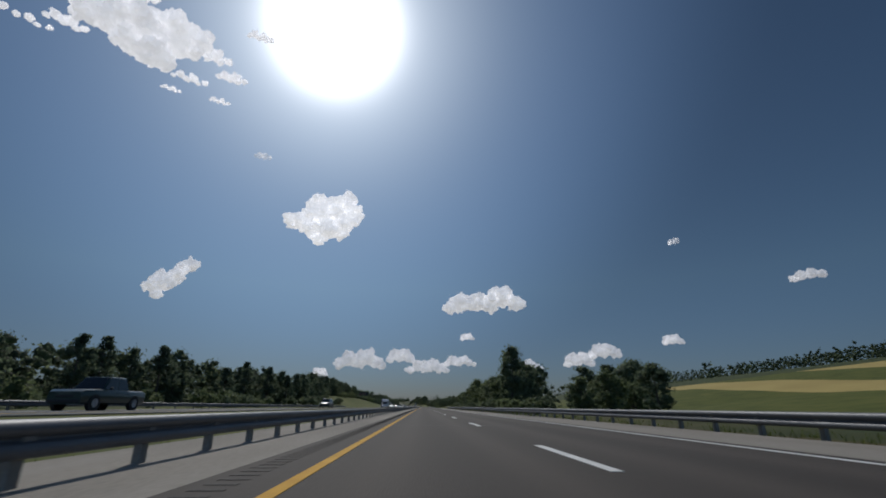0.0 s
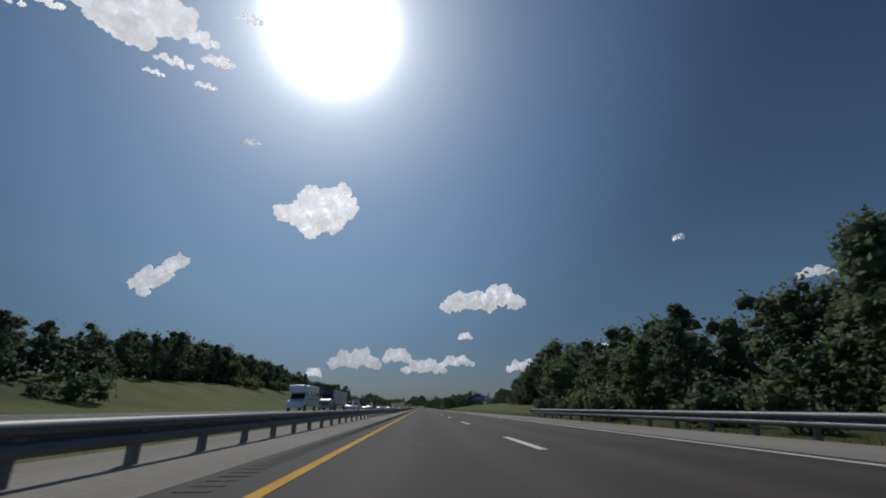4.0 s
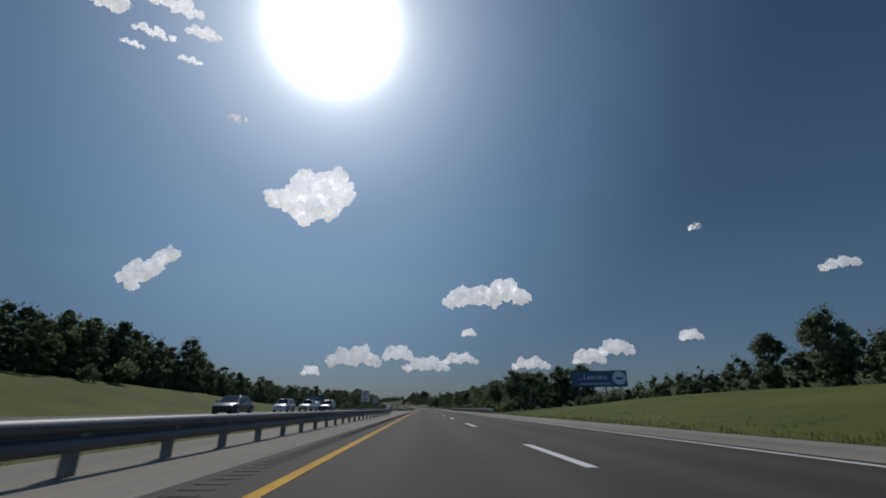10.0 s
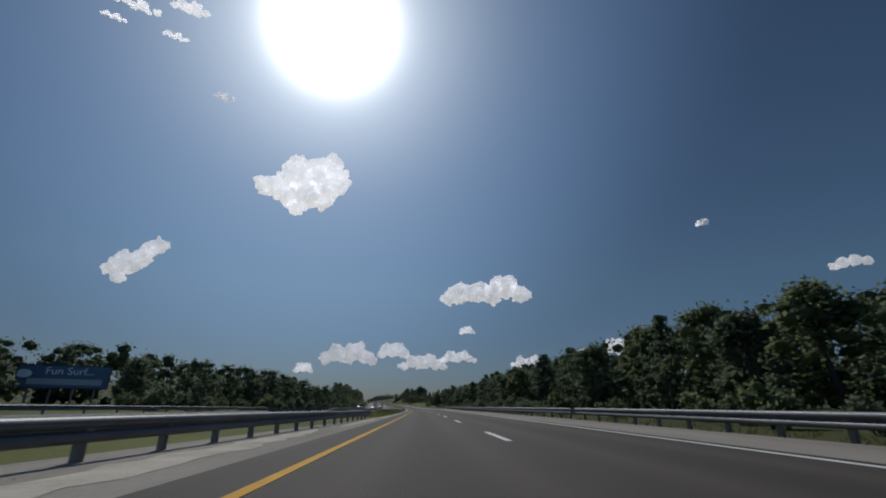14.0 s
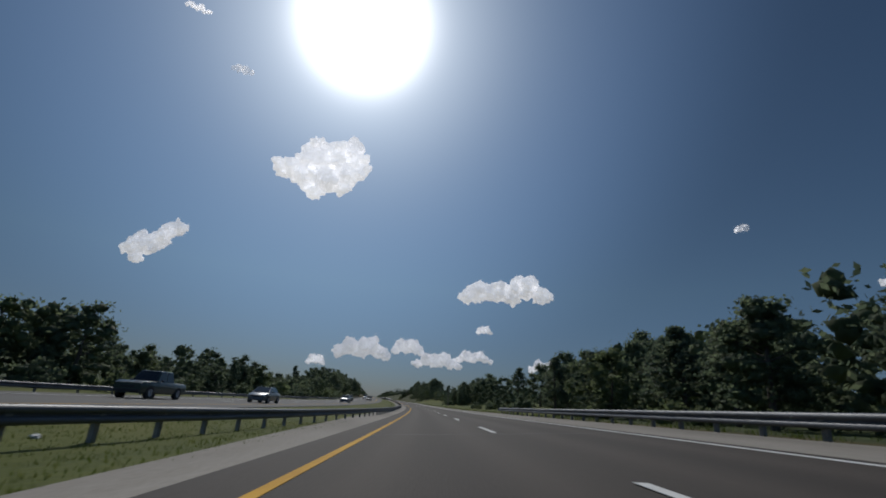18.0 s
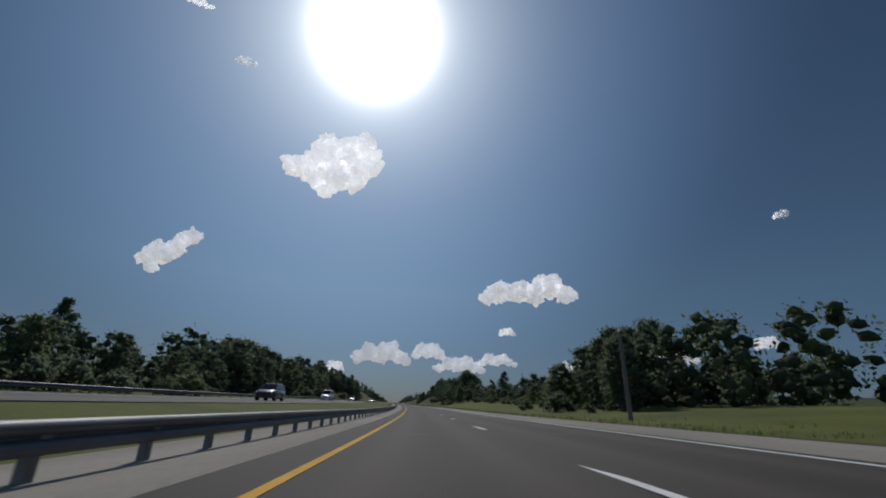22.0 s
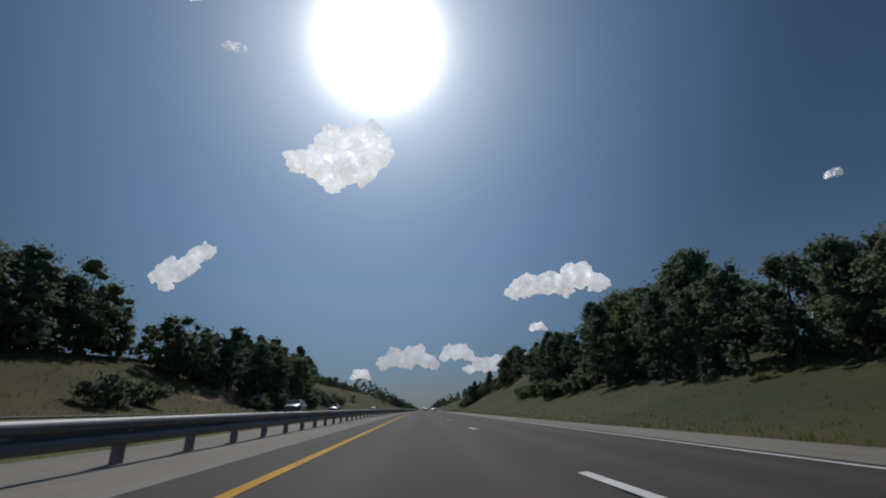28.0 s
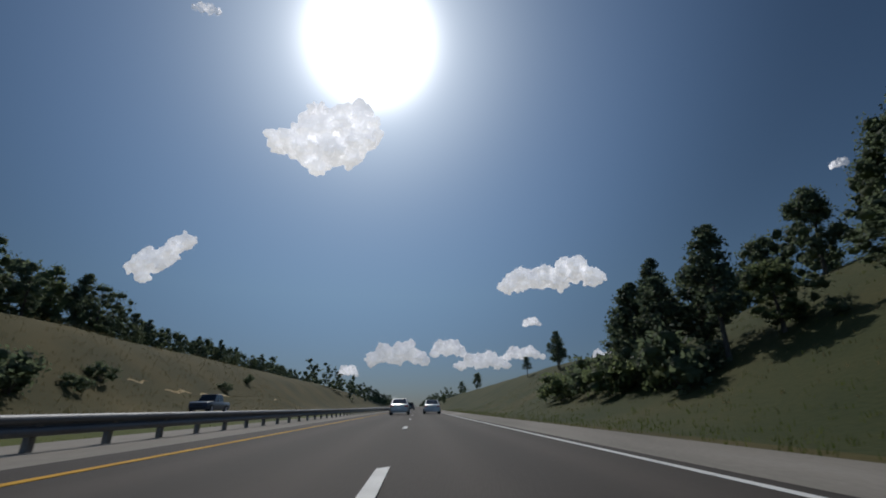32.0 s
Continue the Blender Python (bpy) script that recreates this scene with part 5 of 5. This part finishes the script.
def billboard(s, u, turn, wide, tall, centre, board_m, label):
    """A board on posts, facing back along the road and turned towards it."""
    g = land(s, u)
    e = empty("billboard", at_road(s, u, g, turn), label, "billboard", "billboards beside the road")
    bm = bmesh.new()
    box(bm, (0, .1, centre - g), (wide, .18, tall), .02)
    put("board", finish(bm, "board"), board_m, e)
    for dz in (-1, 1):
        bm = bmesh.new()
        box(bm, (0, .08, centre - g + dz * (tall / 2 + .05)), (wide + .2, .26, .1), .02)
        part("frame_bar", bm, M_TRIM, e)
    for sx in (-1, 1):
        bm = bmesh.new()
        box(bm, (sx * (wide / 2 + .06), .08, centre - g), (.1, .26, tall), .02)
        part("frame_bar", bm, M_TRIM, e)
    for k in range(4):
        bm = bmesh.new()
        x = -wide * .36 + k * wide * .24
        box(bm, (x, .32, (centre - g + tall * .4) / 2 - .3), (.22, .24, centre - g + tall * .4 + .6), .01)
        part("post", bm, M_WOOD, e)
    return e, centre - g


b, z = billboard(426, 37, -14, 11.0, 3.1, 6.4, M_SIGN_BLUE, "dark blue billboard about lessons with a round emblem")
words("...Lessons", 1.5, M_LETTER, b, (-1.2, -.012, z + .35))
bm = bmesh.new()
bmesh.ops.create_cone(bm, cap_ends=True, segments=28, radius1=1.35, radius2=1.35, depth=.03, matrix=pose(4.1, -.012, z + .1, 90, 0, 0))
emblem = part("emblem", bm, M_LETTER, b, "pale round emblem")
for k in range(18):
    a = 2 * math.pi * k / 18
    bm = bmesh.new()
    box(bm, (4.1 + 1.12 * math.cos(a), -.034, z + .1 + 1.12 * math.sin(a)), (.12, .02, .12))
    put("rim_mark", finish(bm, "rim_mark"), M_SIGN_BLUE, emblem)
bm = bmesh.new()
box(bm, (4.1, -.034, z + .05), (1.4, .02, .5), .008)
put("emblem_bar", finish(bm, "emblem_bar"), M_SIGN_BLUE, emblem)
bm = bmesh.new()
box(bm, (-.6, -.002, z - 1.0), (6.5, .02, .35))
part("text_bar", bm, M_SIGN_GREY, b)

b, z = billboard(519, -44, 24, 9.2, 2.6, 3.9, M_SIGN_BLUE, "dark blue billboard about surfing among the trees")
words("Fun Surf...", 1.25, M_LETTER, b, (.5, -.012, z + .65))
bm = bmesh.new()
bmesh.ops.create_cone(bm, cap_ends=True, segments=24, radius1=.8, radius2=.8, depth=.03, matrix=pose(-4.0, -.012, z + .3, 90, 0, 0) @ Matrix.Diagonal((1, .6, 1, 1)))
part("emblem", bm, M_LETTER, b, "pale oval emblem")
bm = bmesh.new()
box(bm, (.2, -.002, z - .6), (7.5, .02, .7), .005)
part("picture_band", bm, M_SIGN_GREY, b, "pale wave-like band")

b, z = billboard(335, -43.5, 24, 10.5, 2.2, 8.9, M_SIGN_DARK, "dark billboard high above the grass bank")
bm = bmesh.new()
bmesh.ops.create_cone(bm, cap_ends=True, segments=18, radius1=.4, radius2=.4, depth=.03, matrix=pose(-4.2, -.012, z + .3, 90, 0, 0))
part("red_spot", bm, M_SIGN_RED, b)
for dz, w in ((.5, 5.5), (-.1, 6.2), (-.7, 4.5)):
    bm = bmesh.new()
    box(bm, (.8, -.002, z + dz), (w, .02, .28))
    part("text_bar", bm, M_SIGN_BROWN, b)

# long white trailer with a red advertising panel, on the field
g = land(330, 40)
e = empty("sign_trailer", at_road(330, 40, g, -40), "long white trailer with brown roof and red sign panel", "trailer")
bm = bmesh.new()
box(bm, (0, .9, 1.55), (9.0, 1.8, 1.7), .05)
put("body", finish(bm, "body"), M_SIGN_WHITE, e)
bm = bmesh.new()
box(bm, (0, .9, 2.6), (9.2, 2.0, .42), .06)
part("roof", bm, M_SIGN_BROWN, e)
bm = bmesh.new()
box(bm, (3.2, -.03, 1.7), (2.9, .06, 2.1), .01)
pan = part("sign_panel", bm, M_SIGN_RED, e, "red panel with white lettering bars")
for k in range(4):
    bm = bmesh.new()
    box(bm, (3.2, -.07, 2.35 - k * .42), (2.2 - .25 * (k % 2), .02, .2))
    put("text_bar", finish(bm, "text_bar"), M_LETTER, pan)
for k in range(8):
    bm = bmesh.new()
    box(bm, (-4.1 + k * .8, -.008, 1.5), (.05, .03, 1.4))
    part("wall_rib", bm, M_SIGN_GREY, e)
for sx in (-3.2, 0, 3.2):
    for y in (.3, 1.5):
        bm = bmesh.new()
        box(bm, (sx, y, .3), (.3, .3, .95), .02)
        part("support_block", bm, M_POST, e)


def road_sign(s, u, wide, tall, top, label, uturn):
    """uturn: its face, with the ring and arrow, looks at us; otherwise its bare back."""
    e = empty("road_sign", at_road(s, u, land(s, u)), label, "road sign", "signs on the median")
    sheet = M_SIGN_WHITE if uturn else M_SIGN_GREY
    bm = bmesh.new()
    box(bm, (0, .03 if uturn else -.04, (top - .05) / 2 - .15), (.07, .05, top + .2), .008)
    part("post", bm, M_STEEL, e)
    mid = top - tall * .34
    bm = bmesh.new()
    box(bm, (0, 0, mid), (wide, .012, tall * .66), .004)
    plate = part("upper_panel", bm, sheet, e)
    bm = bmesh.new()
    box(bm, (0, 0, top - tall * .86), (wide, .012, tall * .3), .004)
    low = part("lower_panel", bm, sheet, e)
    if uturn:
        for k in range(3):
            bm = bmesh.new()
            box(bm, (0, -.009, top - tall * .77 - k * tall * .085), (wide * (.8 - .1 * k), .008, tall * .05))
            put("text_bar", finish(bm, "text_bar"), M_LETTER_BLACK, low)
        r = wide * .4
        bm = bmesh.new()
        n = 28
        for k in range(n):
            a0, a1 = 2 * math.pi * k / n, 2 * math.pi * (k + 1) / n
            q = [(math.cos(a0) * r, math.sin(a0) * r), (math.cos(a1) * r, math.sin(a1) * r), (math.cos(a1) * r * .82, math.sin(a1) * r * .82), (math.cos(a0) * r * .82, math.sin(a0) * r * .82)]
            bm.faces.new([bm.verts.new((x, -.0125, mid + z)) for x, z in q])
        put("red_ring", finish(bm, "red_ring"), M_SIGN_RED, plate)
        bm = bmesh.new()
        bmesh.ops.create_cube(bm, size=1, matrix=Matrix.Translation((0, -.0105, mid)) @ Matrix.Rotation(radians(45), 4, "Y") @ Matrix.Diagonal((r * 1.8, .006, r * .16, 1)))
        put("red_bar", finish(bm, "red_bar"), M_SIGN_RED, plate)
        bm = bmesh.new()
        for k in range(10):
            a0, a1 = math.pi * k / 10, math.pi * (k + 1) / 10
            q = [(math.cos(a0) * r * .42, math.sin(a0) * r * .42), (math.cos(a1) * r * .42, math.sin(a1) * r * .42), (math.cos(a1) * r * .22, math.sin(a1) * r * .22), (math.cos(a0) * r * .22, math.sin(a0) * r * .22)]
            bm.faces.new([bm.verts.new((x, -.0085, mid + z + r * .1)) for x, z in q])
        for x, z0, z1 in ((r * .32, -.5, .1), (-r * .32, -.15, .1)):
            bm.faces.new([bm.verts.new(p) for p in ((x - r * .1, -.0085, mid + z0 * r), (x + r * .1, -.0085, mid + z0 * r), (x + r * .1, -.0085, mid + z1 * r), (x - r * .1, -.0085, mid + z1 * r))])
        bm.faces.new([bm.verts.new(p) for p in ((-r * .58, -.0085, mid - r * .15), (-r * .06, -.0085, mid - r * .15), (-r * .32, -.0085, mid - r * .5))])
        put("arrow", finish(bm, "arrow"), M_LETTER_BLACK, plate)
    return e


road_sign(380, -6.0, .86, 1.1, 2.55, "white sign forbidding turns at the median crossing", True)
road_sign(403.2, -7.2, .76, 1.0, 2.5, "bare grey back of a regulatory sign on its post", False)
g = land(400.9, -8.1)
e = empty("barrier_end", at_road(400.9, -8.1, g), "yellow crash cushion at the guard rail's end", "barrier")
bm = bmesh.new()
box(bm, (0, 0, .26), (.55, .7, .5), .04)
part("block", bm, M_SIGN_YELLOW, e)
bm = bmesh.new()
box(bm, (0, -.36, .28), (.42, .02, .3), .005)
part("marker_plate", bm, M_TRIM, e)


def utility_pole(s, u, tall, lean, label):
    e = empty("utility_pole", at_road(s, u, land(s, u)) @ Matrix.Rotation(radians(lean), 4, "Y"), label, "pole", "wooden poles by the road")
    bm = bmesh.new()
    tube(bm, (0, 0, -.4), (0, 0, tall), .15, .1, 10)
    put("shaft", smooth(finish(bm, "shaft")), M_WOOD, e)
    bm = bmesh.new()
    tube(bm, (0, 0, tall - .005), (0, 0, tall + .05), .115, .05, 10)
    part("cap", bm, M_STEEL, e)
    return e


utility_pole(749.8, 12.6, 5.2, -3, "weathered wooden pole leaning on the grass verge")
utility_pole(808, 30, 8.0, -8, "weathered wooden pole leaning over the bushes")
utility_pole(871, 37, 8.7, -5, "weathered wooden pole leaning over the bushes")
utility_pole(917.6, 31.5, 6.8, -3, "weathered wooden pole among the trees")


# ---- tyre scraps on the shoulder ----
def scrap(s, u, size, turn):
    bm = bmesh.new()
    n = 7
    rings = []
    for k in range(n):
        a = -.9 + 1.8 * k / (n - 1)
        w = size * .22 * (1 - .5 * abs(a) ** 2 * .6) * rng.uniform(.7, 1.1)
        x, z = size * math.sin(a), size * .16 * (math.cos(a) - .55)
        rings.append([(x, -w, z), (x, w, z), (x, w, z + .025), (x, -w, z + .025)])
    loft(bm, rings)
    ob = put("tyre_scrap", finish(bm, "tyre_scrap"), M_RUBBER, m=at_road(s, u, .035, turn))
    return tagged(ob, "curled black scrap of tyre tread on pale shoulder", "tyre scrap", "tyre scraps")


for s, u, size, turn in ((386.5, -5.2, .4, 10), (389, -4.4, .28, 60), (434, -3.3, .22, 20), (438, -4.3, .3, 110), (441, -2.6, .2, 70), (446.5, -2.3, .3, 30), (452, -2.7, .2, 100)):
    scrap(s, u, size, turn)


# ---- grooves of the rumble strip ----
bm = bmesh.new()
for s in np.arange(-20, 385, .3):
    m = at_road(s, -1.78, .004)
    bmesh.ops.create_cube(bm, size=1, matrix=m @ Matrix.Diagonal((.3, .07, .004, 1)))
M_GROOVE = material("milled_groove", ((.032, .028, .024), (.05, .044, .038)), .9, .5, 30, .3)
strip = put("rumble_strip", finish(bm, "rumble_strip"), M_GROOVE)
tagged(strip, "dark milled grooves in the pale shoulder", "rumble strip", kind="stuff")


# ---- grass blades on the verges ----
def grass(name, label, spots, seed, tall, mat):
    rng = np.random.default_rng(seed)
    vs = []
    for s, u in spots:
        p = np.array(road_at(s, u, land(s, u) - .02))
        k = 5
        a = rng.uniform(0, 2 * math.pi, k)
        h = tall * rng.uniform(.5, 1.3, k)
        lean = rng.uniform(.1, .5, k)[:, None] * h[:, None] * np.stack((np.cos(a + 1), np.sin(a + 1), np.zeros(k)), 1)
        w = np.stack((np.cos(a), np.sin(a), np.zeros(k)), 1) * (.012 + .02 * h[:, None])
        b = p + np.stack((rng.normal(0, .12, k), rng.normal(0, .12, k), np.zeros(k)), 1)
        tip = b + lean + np.stack((np.zeros(k), np.zeros(k), h), 1)
        vs.append(np.stack((b - w, b + w, tip), 1).reshape(-1, 3))
    v = np.concatenate(vs)
    return tagged(put(name, raw_mesh(name, v, np.arange(len(v)).reshape(-1, 3)), mat), label, "grass", kind="stuff")


M_BLADE = material("grass_blades", ((.07, .1, .018), (.1, .13, .026), (.14, .155, .04)), .8, .2, 3, 0, translucent=.5, island=.5, spec=.2)
M_BLADE_DRY = material("dry_grass_blades", ((.1, .1, .04), (.18, .15, .07), (.27, .22, .11)), .8, .2, 3, 0, translucent=.35, island=.6, spec=.2)
spots = [(rng.uniform(-10, 372), rng.uniform(-6.6, -4.95)) for _ in range(1800)] + [(rng.uniform(500, 612), rng.uniform(-9.8, -3.1)) for _ in range(9000)] + [(rng.uniform(606, 1160), rng.uniform(-6.6, -4.95)) for _ in range(2400)]
grass("median_grass", "short green grass on the median", spots, 71, .085, M_BLADE)
spots = [(rng.uniform(0, 1160), 8.6 + rng.exponential(1.6)) for _ in range(8000)]
grass("verge_grass", "long green grass along the outer verge", spots, 72, .17, M_BLADE)
spots = [(rng.uniform(880, 1180), rng.uniform(-46, -25)) for _ in range(4500)]
grass("bank_grass", "dry tufted grass on the cut bank", spots, 73, .45, M_BLADE_DRY)

spots = [(rng.uniform(885, 1130), 9.6 + 20 * rng.uniform(0, 1) ** 1.2) for _ in range(3600)]
grass("bank_grass", "long green grass on the cut bank", spots, 74, .15, M_BLADE)
spots = [(rng.uniform(885, 1130), rng.uniform(12, 30)) for _ in range(2600)]
grass("bank_grass", "dry golden grass on the cut bank", spots, 75, .17, M_BLADE_DRY)


# ---- bare soil streaks on the cut bank ----
M_SOIL = material("bare_sandy_clay", ((.3, .2, .09), (.45, .34, .18), (.55, .45, .28)), .95, .6, 10, .5, spec=.2)
M_CLAY = material("orange_clay", ((.17, .1, .056), (.28, .17, .1)), .95, .5, 8, .5, spec=.2)


def streak(s, u, long, wide, mat, label):
    """An irregular patch of bare soil lying on the bank."""
    n, k = 14, 5
    verts, edge = [], [rng.uniform(.5, 1) for _ in range(n + 1)]
    for i in range(n + 1):
        a = -1 + 2 * i / n
        w = wide * math.sqrt(max(0.02, 1 - a * a)) * edge[i]
        for j in range(k):
            ss, uu = s + a * long / 2, u + w * (j / (k - 1) - .5) + .25 * math.sin(a * 5 + s)
            verts.append(tuple(road_at(ss, uu, land(ss, uu) + (.05 if 0 < j < k - 1 else -.1))))
    faces = [(i * k + j, i * k + j + 1, (i + 1) * k + j + 1, (i + 1) * k + j) for i in range(n) for j in range(k - 1)]
    ob = put("soil_patch", raw_mesh("soil_patch", verts, faces), mat)
    return tagged(ob, label, "bare soil", "bare soil patches on the bank")


for s, u, long, wide in ((1084, -32, 3.5, .9), (1089, -30.5, 2.5, .7), (1113, -33.5, 5, .8), (1121, -32, 7, 1.1), (1133, -31.5, 12, 1.6), (1150, -30.5, 8, 1.2), (1166, -31, 9, 1.3), (1186, -30, 9, 1.2)):
    streak(s, u, long, wide, M_SOIL, "pale streak of bare sandy soil on the bank")
streak(1000, -34.5, 13, 6.0, M_CLAY, "eroded patch of orange-brown clay on the bank")
for s, u, long, wide in ((968, -31, 7, 4.5), (990, -32, 9, 4), (1003, -30, 5, 2.5)):
    streak(s, u, long, wide, M_CLAY, "eroded patch of orange-brown clay on the bank")


# ---- tar seams in the asphalt ----
M_TAR = material("tar", ((.012, .011, .01), (.02, .018, .017)), .6, 2, 30, .1)


def seam(s, skew, u0=-1.05, u1=5.5, wide=.035):
    """A wavering sealed crack across the lanes."""
    n = 24
    verts = []
    a, b = rng.uniform(0, 6), rng.uniform(2, 4)
    for k in range(n + 1):
        u = u0 + (u1 - u0) * k / n
        ss = s + skew * (k / n - .5) + .12 * math.sin(a + b * u) + rng.uniform(-.03, .03)
        w = wide * rng.uniform(.6, 1.3)
        verts += [tuple(road_at(ss - w, u, .0035)), tuple(road_at(ss + w, u, .0035))]
    faces = [(2 * k, 2 * k + 2, 2 * k + 3, 2 * k + 1) for k in range(n)]
    put("tar_seam", raw_mesh("tar_seam", verts, faces), M_TAR, road)


for k in range(34):
    seam(14 + k * 33 + rng.uniform(-10, 10), rng.uniform(-.9, .9), wide=rng.uniform(.02, .045))


# ---- litter and rubble beside the rails ----
M_LITTER = material("pale_plastic", ((.5, .5, .48), (.7, .7, .68)), .5, 4, 30, .2)


def litter(s, u, size):
    bm = bmesh.new()
    bmesh.ops.create_icosphere(bm, subdivisions=2, radius=size)
    for v in bm.verts:
        v.co *= rng.uniform(.6, 1.15)
        v.co.z *= .45
    z = land(s, u) if not -4.9 < u < 8.35 else 0.0
    ob = put("litter", finish(bm, "litter"), M_LITTER, m=at_road(s, u, z + size * .3, rng.uniform(0, 180)))
    return tagged(ob, "crumpled pale plastic litter lying by the rail", "litter", "litter along the verges")


for s, u, size in ((239, -5.0, .16), (435, -5.9, .14), (436.5, -5.2, .12), (599, -7.2, .12), (604, -8.6, .16), (964, 11.5, .2), (301, -5.2, .1), (700, -5.3, .12), (858, -5.1, .12)):
    litter(s, u, size)

spots = [(rng.normal(957, 3.2), rng.uniform(-3.3, -2.3), rng.uniform(.005, .015)) for _ in range(420)] + [(rng.uniform(395, 470), rng.uniform(-5.5, -3.6), rng.uniform(.006, .018)) for _ in range(420)]
stone_v = np.array(((1, 0, 0), (-1, 0, 0), (0, 1, 0), (0, -1, 0), (0, 0, .7), (0, 0, -.5)), float)
stone_f = np.array(((0, 2, 4), (2, 1, 4), (1, 3, 4), (3, 0, 4), (2, 0, 5), (1, 2, 5), (3, 1, 5), (0, 3, 5)))
vs = np.concatenate([np.array(road_at(s, u, .01)) + stone_v * r * rng.uniform(.6, 1.3, (6, 1)) for s, u, r in spots])
fs = np.concatenate([stone_f + 6 * k for k in range(len(spots))])
tagged(put("gravel", raw_mesh("gravel", vs, fs), M_SAND), "loose pale gravel scattered on the shoulder", "gravel", kind="stuff")


# ---- sand drifts on the shoulder ----
M_DRIFT = material("dry_sand", ((.3, .27, .22), (.42, .385, .325), (.54, .5, .43)), .95, 1.2, 20, .5, spec=.2)


def drift(s, u, long, wide):
    n, k = 26, 5
    verts = []
    for i in range(n + 1):
        a = -1 + 2 * i / n
        w0, w1 = (wide * math.sqrt(max(.01, 1 - a * a)) * rng.uniform(.45, 1) for _ in range(2))
        for j in range(k):
            f = j / (k - 1)
            verts.append(tuple(road_at(s + a * long / 2, u - w0 / 2 + (w0 + w1) / 2 * f, .006 + .022 * math.sin(math.pi * f))))
    faces = [(i * k + j, i * k + j + 1, (i + 1) * k + j + 1, (i + 1) * k + j) for i in range(n) for j in range(k - 1)]
    me = raw_mesh("sand_drift", verts, faces)
    me.shade_smooth()
    return tagged(put("sand_drift", me, M_DRIFT), "pale sand washed over the grey shoulder", "sand drift", "sand drifts on the shoulder")


for s, u, long, wide in ((437, -3.7, 13, 1.5), (451, -3.4, 15, 1.4), (467, -3.1, 15, 1.1), (484, -2.75, 14, .7), (498, -2.6, 10, .4)):
    drift(s, u, long, wide)
